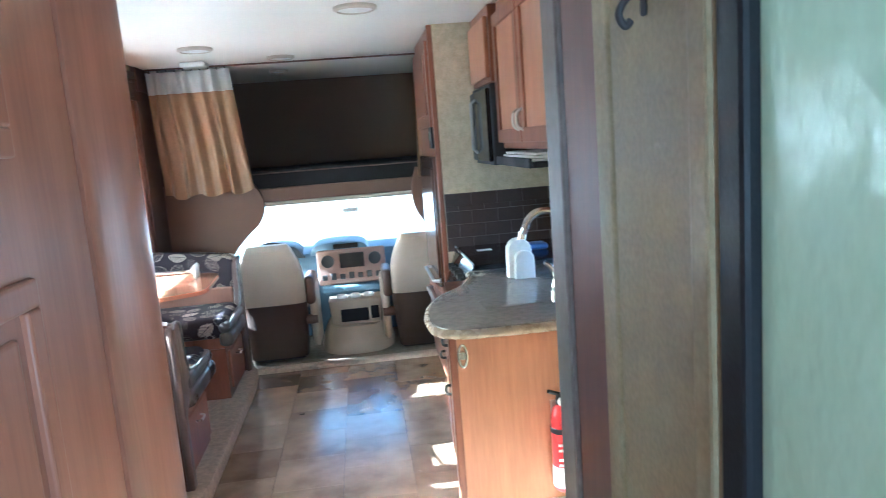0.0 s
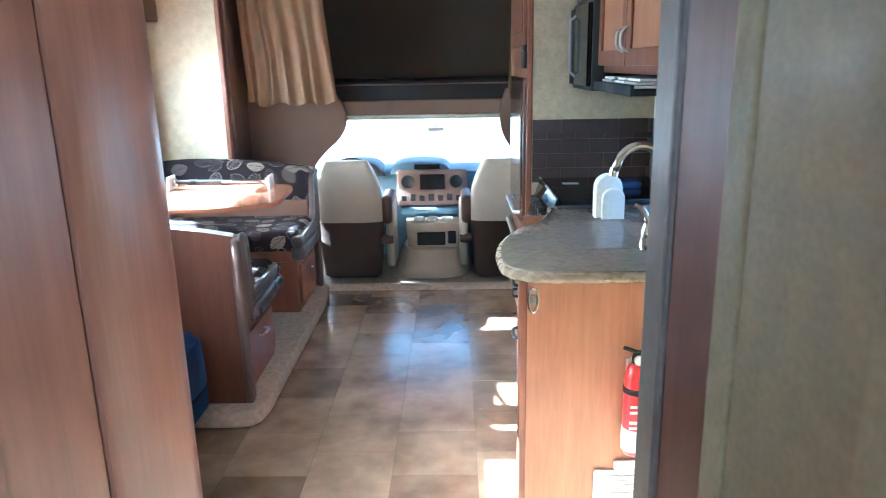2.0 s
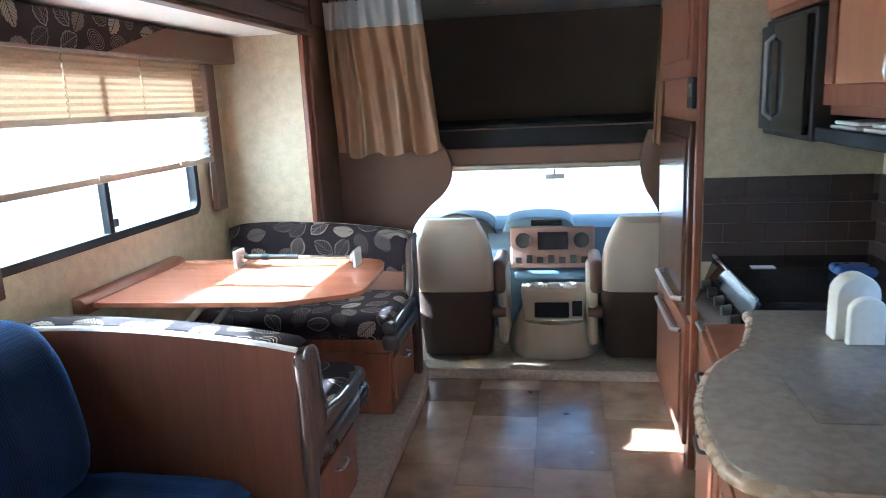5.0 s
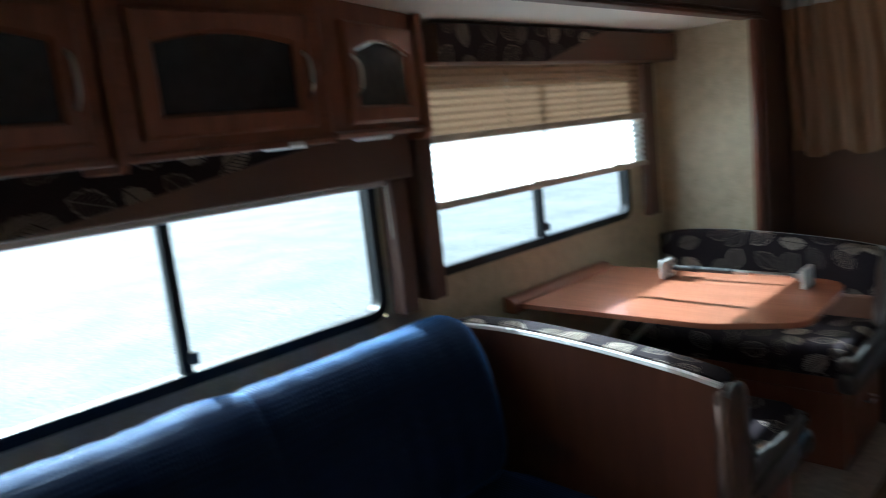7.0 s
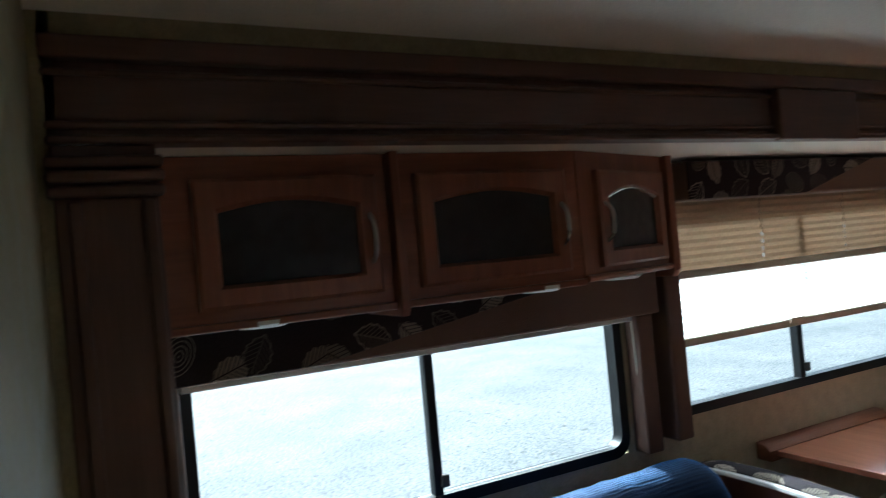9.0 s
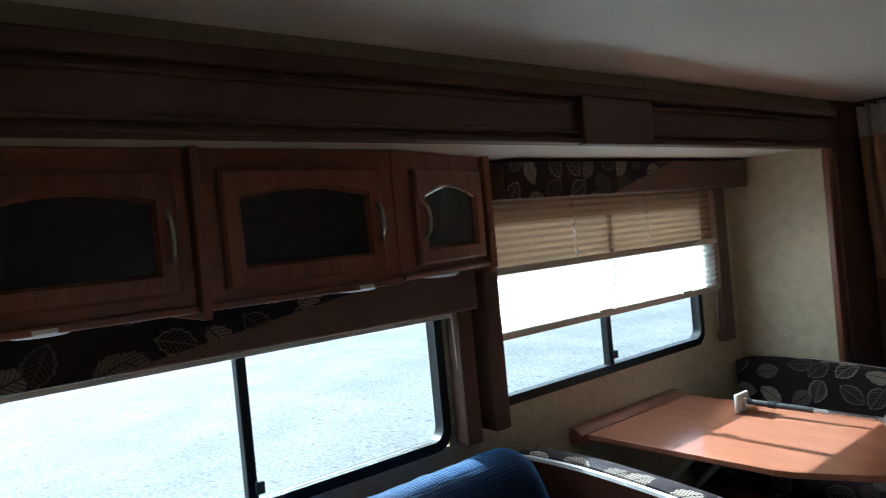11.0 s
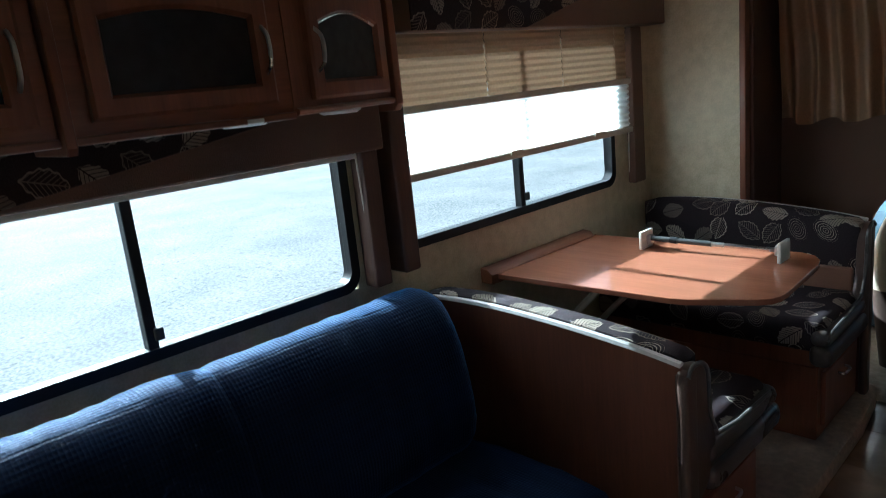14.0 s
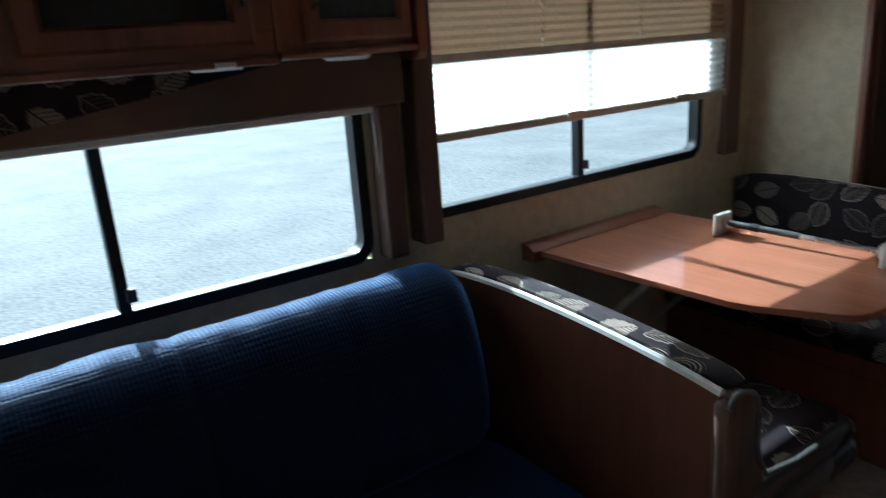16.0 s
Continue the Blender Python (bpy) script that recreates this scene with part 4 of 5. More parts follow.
# ---- privacy curtain and cab surround ----
def curtain(name, x0, x1, x0b, x1b, y, z0, z1, zm, label, waves, seed):
    ob = thing(name, label, "curtain", ((x0 + x1) / 2, y, z0), group="cab curtains")
    n = 110
    for pname, a, b, mat, lab in (("cloth", z0, zm, M["curtain"], "gold satin cloth"), ("net_heading", zm, z1, M["mesh"], "white net heading")):
        rows = []
        for r in range(15):
            t = r / 14
            z = a + (b - a) * t
            f = (z - z0) / (z1 - z0)
            row = []
            for k in range(n + 1):
                s = k / n
                x = (x0b + (x1b - x0b) * s) * (1 - f) + (x0 + (x1 - x0) * s) * f
                ph = 2 * math.pi * waves * s + 2.0 * noise.noise((s * 4, f * 1.8, seed))
                amp = 0.036 * (1.25 - 0.7 * f) * (0.75 + 1.0 * noise.noise((s * 6, f * 1.3, seed + 4)))
                dz = (0.016 * math.sin(ph * 0.5 + seed) + 0.03 * noise.noise((s * 3.5, 0.3, seed))) * (1 - r / 5) if pname == "cloth" and r < 5 else 0
                row.append((x, y + amp * math.sin(ph) + 0.012 * noise.noise((s * 16, f * 3, seed + 2)), z + dz))
            rows.append(row)
        bm = bmesh.new()
        sheet(bm, rows)
        part(pname, bm, mat, ob, lab, True)
    for k in range(int(waves * 1.8)):
        x = x0 + (x1 - x0) * (k + 0.5) / int(waves * 1.8)
        part("glider", box(x - 0.004, y - 0.006, z1 - 0.003, x + 0.004, y + 0.006, z1 + 0.012), M["blackplastic"], ob)
    return ob


curtain("curtain", -0.50, 0.065, -0.47, 0.145, 0.20, 1.285, 2.150, 2.0, "gold satin privacy curtain with a white net heading", 6, 1.0)
curtain("curtain", 1.36, 1.46, 1.325, 1.45, 0.20, 1.285, 2.150, 2.0, "bunched gold satin curtain beside the tall cabinet", 3, 7.0)
solo("curtain_track", box(-0.5, 0.19, 2.163, 1.99, 0.212, 2.174, 0.002), M["trim"], "dark ceiling track for the cab curtain", "curtain track")
bm = bmesh.new()
left = [(p.x, p.z) for p in curve_pts([(-0.14, 0, 0.10), (-0.14, 0, 0.55), (-0.08, 0, 0.80), (0.02, 0, 0.93), (0.12, 0, 1.02), (0.175, 0, 1.12), (0.17, 0, 1.24), (0.10, 0, 1.36)], 5)]
prism(bm, left + [(-0.58, 1.36), (-0.58, 0.1)], "y", 0.345, 0.385, 0.012)
solo("wall_cab_surround_left", bm, M["headliner"], "brown fabric-covered panel framing the cab opening", "panel", kind="structure", smooth=True)
bm = bmesh.new()
right = [(1.445 - (x + 0.14) * 0.52, z) for x, z in left]
prism(bm, right + [(2.04, 1.36), (2.04, 0.1)], "y", 0.345, 0.385, 0.012)
solo("wall_cab_surround_right", bm, M["headliner"], "brown fabric-covered panel framing the cab opening", "panel", kind="structure", smooth=True)
slab("wall_cab_header", -0.55, 0.02, 2.02, -0.51, 0.34, TOP, M["trim_z"], "dark trim above the jamb", "trim")
bunk = thing("bunk_platform", "dark over-cab bunk platform with a pale front edge", "bunk", (0.7, 1.0, 1.155))
part("deck", box(-0.59, 0.435, 1.19, 2.05, 1.61, 1.25, 0.01), M["headliner"], bunk)
part("front_board", box(-0.5, 0.395, 1.182, 2.0, 0.43, 1.285, 0.01), M["headliner"], bunk, "brown padded front board")
part("edge_beam", box(-0.3, 0.39, 1.15, 1.95, 0.435, 1.181, 0.012, 3), M["cream"], bunk, "beige padded edge")
mat_ = thing("bunk_mattress", "black covered mattress on the over-cab bunk", "mattress", (0.7, 0.95, 1.25))
part("mattress", box(-0.5, 0.45, 1.252, 1.98, 1.58, 1.42, 0.03, 3), M["mattress"], mat_, smooth=True)
part("edge_cord", tube(bmesh.new(), [(-0.48, 0.452, 1.395), (1.96, 0.452, 1.395)], 0.006, 6), M["brownvinyl"], mat_)

# ---- driving cab ----
def cab_seat(x0, x1, inner, label):
    """A captain's seat: cream back with a brown lower half, cushion, base and an armrest on its inner side."""
    ob = thing("cab_seat", label, "seat", ((x0 + x1) / 2, 0.6, -0.08), group="cab seats")
    xc, hw = (x0 + x1) / 2, (x1 - x0) / 2

    def slice_at(z):
        f = (z - 0.1) / 0.76
        w = hw * (1.0 - 0.36 * max(0, (f - 0.60) / 0.40) ** 2.3) * (0.94 + 0.08 * math.sin(math.pi * min(1, f * 1.1)))
        th = 0.095 - 0.03 * max(0, f - 0.5) - 0.05 * max(0, (f - 0.93) / 0.07) ** 2
        yc = 0.50 - 0.11 * (f - 0.2)
        return w, th, yc

    def loft(za, zb, n):
        bm = bmesh.new()
        rings = []
        for k in range(n + 1):
            z = za + (zb - za) * k / n
            w, th, yc = slice_at(z)
            ring = []
            for i in range(24):
                a = 2 * math.pi * i / 24
                u, v = math.cos(a), math.sin(a)
                ring.append(bm.verts.new((xc + math.copysign(abs(u) ** 0.45, u) * w, yc + math.copysign(abs(v) ** 0.6, v) * th, z)))
            rings.append(ring)
        fs = []
        for a, b in zip(rings, rings[1:]):
            for i in range(24):
                fs.append(bm.faces.new((a[i], a[(i + 1) % 24], b[(i + 1) % 24], b[i])))
        fs += [bm.faces.new(rings[0]), bm.faces.new(rings[-1])]
        bmesh.ops.recalc_face_normals(bm, faces=fs)
        return bm
    part("backrest", loft(0.39, 0.855, 14), M["cream"], ob, "cream vinyl backrest", True)
    part("back_pocket", loft(-0.05, 0.388, 10), M["darkbrown"], ob, "dark brown lower back", True)
    part("seat_cushion", box(x0 + 0.01, 0.56, 0.26, x1 - 0.01, 1.0, 0.40, 0.05, 4), M["cream"], ob, smooth=True)
    part("pedestal", box(x0 + 0.05, 0.5, -0.079, x1 - 0.05, 0.92, 0.26, 0.02), M["blackplastic"], ob)
    xa = x1 + 0.035 if inner > 0 else x0 - 0.035
    arm = part("armrest", box(xa - 0.04, 0.43, 0.36, xa + 0.04, 0.80, 0.58, 0.035, 4), M["brownvinyl"], ob, "brown and cream armrest", True)
    part("arm_pad", box(xa - 0.035 + 0.02 * inner, 0.45, 0.02, xa + 0.03 + 0.02 * inner, 0.78, 0.52, 0.03, 4), M["cream"], ob, "cream side panel", True)
    lathe_bm = lathe(bmesh.new(), (xa, 0.47, 0.24), [(0.001, -0.05), (0.035, -0.05), (0.04, 0.0), (0.035, 0.04), (0.001, 0.04)], 14, "x")
    part("recliner_knob", lathe_bm, M["brownvinyl"], ob, "", True)
    return ob


cab_seat(-0.10, 0.40, 1, "cream and brown driver's seat with an inner armrest")
cab_seat(1.07, 1.57, -1, "cream and brown passenger's seat with an inner armrest")

dash = thing("dashboard", "blue-grey dashboard with a centre control stack", "dashboard", (0.75, 1.2, -0.08))
bm = bmesh.new()
prism(bm, [(1.82, -0.05), (1.06, -0.05), (0.99, 0.36), (0.97, 0.6), (1.02, 0.675), (1.25, 0.70), (1.82, 0.64)], "x", -0.58, 2.04, 0.015)
part("body", bm, M["dash"], dash, smooth=True)
bm = bmesh.new()
prism(bm, [(p.x, p.z) for p in curve_pts([(0.42, 0, 0.66), (0.46, 0, 0.735), (0.6, 0, 0.762), (0.78, 0, 0.758), (0.88, 0, 0.735), (0.93, 0, 0.67)], 5)], "y", 0.955, 1.35, 0.015)
part("hood", bm, M["dash"], dash, smooth=True)
bm = bmesh.new()
prism(bm, [(p.x, p.z) for p in curve_pts([(-0.12, 0, 0.65), (-0.06, 0, 0.745), (0.13, 0, 0.775), (0.3, 0, 0.75), (0.38, 0, 0.65)], 5)], "y", 0.965, 1.3, 0.015)
part("instrument_hood", bm, M["blackplastic"], dash, smooth=True)
stack = part("control_panel", box(0.475, 0.935, 0.40, 1.05, 0.972, 0.70, 0.02, 3), M["dashface"], dash, "brown-grey control panel", True)
part("clock_display", box(0.62, 0.945, 0.705, 0.83, 0.957, 0.745, 0.005), M["blackgloss"], dash)
part("radio_screen", box(0.665, 0.926, 0.54, 0.87, 0.937, 0.665, 0.006), M["blackgloss"], stack, "dark radio screen")
for x in (0.565, 0.96):
    part("air_vent", lathe(bmesh.new(), (x, 0.93, 0.605), [(0.001, 0.0), (0.045, -0.002), (0.052, -0.008), (0.055, 0.01)], 20, "y"), M["blackplastic"], stack, "round black air vent", True)
for k in range(7):
    x = 0.53 + 0.075 * k
    part("button", box(x - 0.022, 0.927, 0.445, x + 0.022, 0.937, 0.49 + 0.012 * (k % 2), 0.006), M["blackplastic"], stack)
part("lower_tray", box(0.5, 0.90, 0.335, 1.03, 0.99, 0.395, 0.02, 3), M["dash"], dash, smooth=True)
part("glove_box", box(1.15, 0.962, 0.38, 1.75, 0.975, 0.6, 0.02, 3), M["dash"], dash, smooth=True)
wheel = thing("steering_wheel", "dark steering wheel in front of the driver's seat", "steering wheel", (0.13, 0.88, 0.62))
ring_pts = [(0.13 + 0.19 * math.cos(a), 0.87 - 0.07 * math.sin(a), 0.64 + 0.175 * math.sin(a)) for a in [2 * math.pi * k / 36 for k in range(37)]]
part("rim", tube(bmesh.new(), ring_pts, 0.015, 8), M["blackplastic"], wheel, smooth=True)
part("hub", box(0.06, 0.86, 0.57, 0.20, 0.91, 0.69, 0.03, 3), M["dash"], wheel, smooth=True)
for dx in (-0.16, 0.16):
    part("spoke", tube(bmesh.new(), [(0.13 + dx * 0.3, 0.885, 0.63), (0.13 + dx * 1.12, 0.87, 0.645)], 0.014, 8), M["dash"], wheel)
part("column", tube(bmesh.new(), [(0.13, 0.9, 0.62), (0.13, 1.0, 0.57)], 0.035, 10), M["blackplastic"], wheel, smooth=True)

con = thing("engine_console", "cream console with cup holders over a beige engine cover", "console", (0.77, 0.75, -0.08))
bm = bmesh.new()
rings = []
for k in range(9):
    f = k / 8
    z = -0.079 + 0.20 * f
    w, d = 0.30 - 0.07 * f ** 2, 0.40 - 0.10 * f ** 2
    rings.append([bm.verts.new((0.77 + w * math.copysign(abs(math.cos(a)) ** 0.7, math.cos(a)), 0.86 + d * math.copysign(abs(math.sin(a)) ** 0.7, math.sin(a)), z)) for a in [2 * math.pi * i / 28 for i in range(28)]])
fs = [bm.faces.new((a[i], a[(i + 1) % 28], b[(i + 1) % 28], b[i])) for a, b in zip(rings, rings[1:]) for i in range(28)]
fs += [bm.faces.new(rings[0]), bm.faces.new(rings[-1])]
bmesh.ops.recalc_face_normals(bm, faces=fs)
part("engine_cover", bm, M["cream"], con, "beige moulded engine cover", True)
bm = bmesh.new()
prism(bm, [(0.575, 0.10), (0.965, 0.10), (0.985, 0.32), (0.555, 0.32)], "y", 0.66, 0.90, 0.018)
part("bin", bm, M["cream"], con, "cream plastic bin", True)
part("opening", box(0.645, 0.648, 0.14, 0.87, 0.664, 0.245, 0.008), M["black"], con, "black storage opening")
part("side_pocket", box(0.89, 0.648, 0.15, 0.955, 0.664, 0.255, 0.008), M["black"], con)
for x in (0.66, 0.77, 0.88):
    part("cup_holder", lathe(bmesh.new(), (x, 0.77, 0.32), [(0.045, 0.0), (0.045, 0.022), (0.038, 0.026), (0.036, 0.005)], 18), M["white"], con, smooth=True)
mir = thing("rear_view_mirror", "small rear-view mirror on the windscreen", "mirror", (0.78, 1.64, 1.1))
part("housing", box(0.71, 1.63, 0.945, 0.86, 1.65, 0.985, 0.01, 3), M["rail"], mir, smooth=True)
part("stem", tube(bmesh.new(), [(0.78, 1.64, 0.965), (0.78, 1.725, 1.01)], 0.008), M["blackplastic"], mir)

# ---- kitchen ----
ky = -2.615
base = thing("peninsula_cabinet", "cherry laminate kitchen peninsula cabinet", "cabinet", (1.55, -2.2, 0))
part("end_panel", box(1.16, ky, 0.0, 1.99, ky + 0.02, 0.868, 0.003), M["panel"], base, "orange-brown laminate end panel")
part("corner_post", box(1.152, ky - 0.004, 0.0, 1.18, ky + 0.03, 0.868, 0.006), M["cherry"], base)
part("body", prism(bmesh.new(), [(1.185, ky + 0.022), (1.255, -1.66), (1.985, -1.66), (1.985, ky + 0.022)], "z", 0.09, 0.866), M["cherry"], base)
part("toe_kick", prism(bmesh.new(), [(1.235, ky + 0.03), (1.305, -1.66), (1.98, -1.66), (1.98, ky + 0.03)], "z", 0.0, 0.088), M["trim"], base)
fu = Vector((0.07, -1.66 - ky - 0.022, 0)).normalized()
fn = Vector((-fu.y, fu.x, 0))
for a, b in ((0.04, 0.45), (0.49, 0.92)):
    d = part("drawer", local(box(a, 0.0, 0.70, b, 0.018, 0.85, 0.005), (1.185, ky + 0.022, 0), fu, fn), M["cherry"], base)
    e = part("door", local(box(a, 0.0, 0.11, b, 0.018, 0.68, 0.005), (1.185, ky + 0.022, 0), fu, fn), M["cherry"], base)
    part("door_field", local(box(a + 0.06, 0.017, 0.17, b - 0.06, 0.023, 0.62, 0.004), (1.185, ky + 0.022, 0), fu, fn), M["cherry"], e)
    for prt, z in ((d, 0.775), (e, 0.58)):
        c = (a + b) / 2
        hb = tube(bmesh.new(), curve_pts([(c - 0.05, 0.016, z), (c - 0.04, 0.043, z), (c + 0.04, 0.043, z), (c + 0.05, 0.016, z)], 5), 0.006, 8)
        part("handle", local(hb, (1.185, ky + 0.022, 0), fu, fn), M["blackplastic"], prt, smooth=True)
ctr = thing("countertop", "grey-brown stone-look countertop with a rounded tan edge", "countertop", (1.5, -2.2, 0.868))
arc = curve_pts([(1.99, -2.665, 0), (1.6, -2.668, 0), (1.3, -2.667, 0), (1.19, -2.65, 0), (1.122, -2.6, 0), (1.106, -2.5, 0), (1.11, -2.37, 0), (1.135, -2.24, 0), (1.195, -2.09, 0), (1.30, -1.94, 0), (1.37, -1.73, 0), (1.38, -1.645, 0)], 6)
outl = [(p.x, p.y) for p in arc] + [(1.99, -1.645)]
part("slab", prism(bmesh.new(), outl, "z", 0.872, 0.908, 0.008), M["counter"], ctr, smooth=True)
rim = [(p.x, p.y, 0.885) for p in arc]
edge = bmesh.new()
tube(edge, rim, 0.017, 10)
part("edge_band", edge, M["counter_edge"], ctr, "tan rounded edge band", True)
part("sink_cover", box(1.32, -2.42, 0.908, 1.60, -1.98, 0.9105, 0.0008), M["counter"], ctr, "flush sink cover")
fau = thing("faucet", "brushed nickel gooseneck kitchen faucet", "faucet", (1.650, -2.36, 0.908))
neck = curve_pts([(1.662, -2.36, 0.91), (1.664, -2.36, 1.04)] + [(1.583 + 0.081 * math.cos(a), -2.355, 1.165 + 0.086 * math.sin(a)) for a in [radians(d) for d in range(0, 166, 15)]] + [(1.497, -2.345, 1.165)], 4)
part("neck", tube(bmesh.new(), neck, [0.022 - 0.007 * min(1, k / 8) for k in range(len(neck))], 12), M["chrome"], fau, smooth=True)
part("nozzle", tube(bmesh.new(), [(1.4985, -2.3455, 1.174), (1.494, -2.345, 1.148)], 0.0165, 12), M["chrome"], fau, smooth=True)
part("base_ring", lathe(bmesh.new(), (1.660, -2.36, 0.908), [(0.032, 0), (0.032, 0.012), (0.026, 0.02)], 20), M["chrome"], fau, smooth=True)
lev = thing("faucet_lever", "brushed nickel side spray on the countertop", "faucet", (1.590, -2.42, 0.908))
lv = curve_pts([(1.595, -2.42, 0.909), (1.595, -2.42, 0.96), (1.602, -2.42, 1.0), (1.585, -2.415, 1.04), (1.560, -2.41, 1.06)], 6)
part("body", tube(bmesh.new(), lv, [0.02, 0.02, 0.019, 0.018, 0.017, 0.016] + [0.017 - 0.0005 * k for k in range(len(lv) - 6)], 12), M["chrome"], lev, smooth=True)
disp = thing("white_dispenser", "white plastic dispenser with a domed top", "dispenser", (1.58, -1.9, 0.908))
dome = [(1.523, 0.909), (1.632, 0.909), (1.632, 1.03)] + [(1.5775 + 0.0545 * math.cos(a), 1.03 + 0.055 * math.sin(a)) for a in [math.pi * k / 10 for k in range(1, 10)]] + [(1.523, 1.03)]
part("shell", prism(bmesh.new(), dome, "y", -1.93, -1.86, 0.01), M["white"], disp, smooth=True)
low = [(x * 0.82 + 1.5775 * 0.18 + 0.012, 0.909 + (z - 0.909) * 0.72) for x, z in dome]
part("front_cover", prism(bmesh.new(), low, "y", -1.965, -1.932, 0.008), M["white"], disp, smooth=True)

stove = thing("stove", "black kitchen stove with front knobs and a glass cover", "stove", (1.6, -1.370, 0))
part("body", box(1.405, -1.635, 0.05, 1.985, -1.0, 0.86, 0.004), M["blackplastic"], stove)
part("cooktop_cover", box(1.425, -1.635, 0.862, 1.985, -1.0, 0.93, 0.006), M["blackgloss"], stove, "black glass cover")
bm = bmesh.new()
prism(bm, [(1.340, 0.735), (1.403, 0.735), (1.423, 0.92), (1.410, 0.93)], "y", -1.63, -1.01, 0.004)
pan = part("control_strip", bm, M["blackgloss"], stove, "black glossy control strip")
part("trim_strip", tube(bmesh.new(), [(1.408, -1.63, 0.934), (1.408, -1.01, 0.934)], 0.006, 8), M["steel"], stove, "steel edge strip")
for k in range(5):
    y = -1.55 + 0.11 * k
    part("knob", lathe(bmesh.new(), (1.370, y, 0.84), [(0.001, -0.022), (0.018, -0.022), (0.022, 0.008)], 14, "x"), M["blackplastic"], pan, smooth=True)
dr = part("oven_door", box(1.380, -1.625, 0.22, 1.405, -1.01, 0.72, 0.006), M["blackgloss"], stove, "black glass oven door")
part("handle", tube(bmesh.new(), [(1.382, -1.58, 0.675), (1.345, -1.56, 0.675), (1.345, -1.07, 0.675), (1.382, -1.05, 0.675)], 0.01, 8), M["steel"], dr, smooth=True)

bag = thing("blue_packet", "small crumpled blue packet on the black cooktop cover", "packet", (1.79, -1.3, 0.931))
part("pouch", box(1.735, -1.37, 0.931, 1.86, -1.26, 0.965, 0.016, 3), M["bluepack"], bag, smooth=True)
tag = thing("cooktop_label", "small white printed label on the cooktop cover", "label", (1.54, -1.2, 0.931))
part("card", box(1.5, -1.22, 0.9305, 1.58, -1.18, 0.933), M["paperwhite"], tag)
splash = slab("wall_galley_end", 1.365, -0.995, 0, XR, -0.965, TOP, M["paper"], "beige mottled wall above the dark brick-tiled splashback", "wall")
tall = thing("tall_cabinet", "tall glossy cherry cabinet with two doors beside the cab", "cabinet", (1.66, -0.5, 0))
part("body", box(1.345, -0.96, 0.0, 1.985, -0.08, TOP - 0.002, 0.003), M["cherry"], tall)
part("edge_post", box(1.335, -1.0, 0.0, 1.364, -0.962, TOP - 0.002, 0.006), M["cherry"], tall)
for z0, z1, mm in ((0.66, 1.45, "glossdoor"), (0.08, 0.63, "cherry"), (1.62, 2.1, "cherry")):
    dd = part("door", box(1.322, -0.93, z0, 1.345, -0.12, z1, 0.005), M[mm], tall)
    part("door_panel", box(1.314, -0.86, z0 + 0.07, 1.323, -0.19, z1 - 0.07, 0.004), M[mm], dd)
    if z0 < 1:
        z = z1 - 0.06 if z0 < 0.5 else z0 + 0.05
        part("handle", tube(bmesh.new(), [(1.32, -0.85, z), (1.285, -0.83, z), (1.285, -0.35, z), (1.32, -0.33, z)], 0.011, 8), M["steel"], dd, smooth=True)
therm = thing("thermostat", "black thermostat on the tall cabinet edge", "thermostat", (1.335, -0.9, 1.5))
part("case", box(1.318, -0.985, 1.50, 1.334, -0.86, 1.62, 0.006), M["black"], therm)
part("display", box(1.314, -0.955, 1.545, 1.319, -0.89, 1.595, 0.002), M["green"], therm)

upper = thing("wall_cabinet", "cherry wall cabinet with two panelled doors above the counter", "cabinet", (1.8, -2.0, 1.47))
part("body", box(1.62, -2.56, 1.48, 1.985, -1.52, TOP - 0.002, 0.003), M["cherry"], upper)
for a, b, s in ((-2.535, -2.045, 1), (-2.035, -1.545, -1)):
    d = part("door", box(1.598, a, 1.51, 1.62, b, 2.11, 0.005), M["panel"], upper)
    fr = bmesh.new()
    for q in ((a, 1.51, b, 1.57), (a, 2.05, b, 2.11), (a, 1.57, a + 0.06, 2.05), (b - 0.06, 1.57, b, 2.05)):
        bx(fr, 1.588, q[0], q[1], 1.599, q[2], q[3], 0.004)
    part("door_frame", fr, M["cherry"], d)
    y = b - 0.03 if s > 0 else a + 0.03
    part("handle", tube(bmesh.new(), curve_pts([(1.59, y, 1.56), (1.565, y, 1.58), (1.565, y, 1.63), (1.59, y, 1.65)], 5), 0.006, 8), M["chrome"], d, smooth=True)
endc = thing("wall_cabinet", "dark cherry end cabinet with a black radio panel", "cabinet", (1.8, -2.8, 1.45))
part("body", box(1.60, -3.0, 1.475, 1.985, -2.565, TOP - 0.002, 0.003), M["cherry"], endc)
rad = part("radio_panel", box(1.592, -2.9, 1.56, 1.601, -2.68, 1.78, 0.004), M["blackgloss"], endc, "black radio panel")
for k in range(8):
    part("radio_slot", box(1.588, -2.88 + 0.022 * k, 1.575, 1.593, -2.868 + 0.022 * k, 1.583), M["steel"], rad)
hood = thing("range_hood", "black under-cabinet shelf above the counter", "shelf", (1.8, -2.0, 1.40))
part("tray", box(1.59, -2.2, 1.405, 1.985, -1.53, 1.43, 0.005), M["black"], hood)
part("front_lip", box(1.575, -2.2, 1.405, 1.589, -1.53, 1.445, 0.004), M["black"], hood)
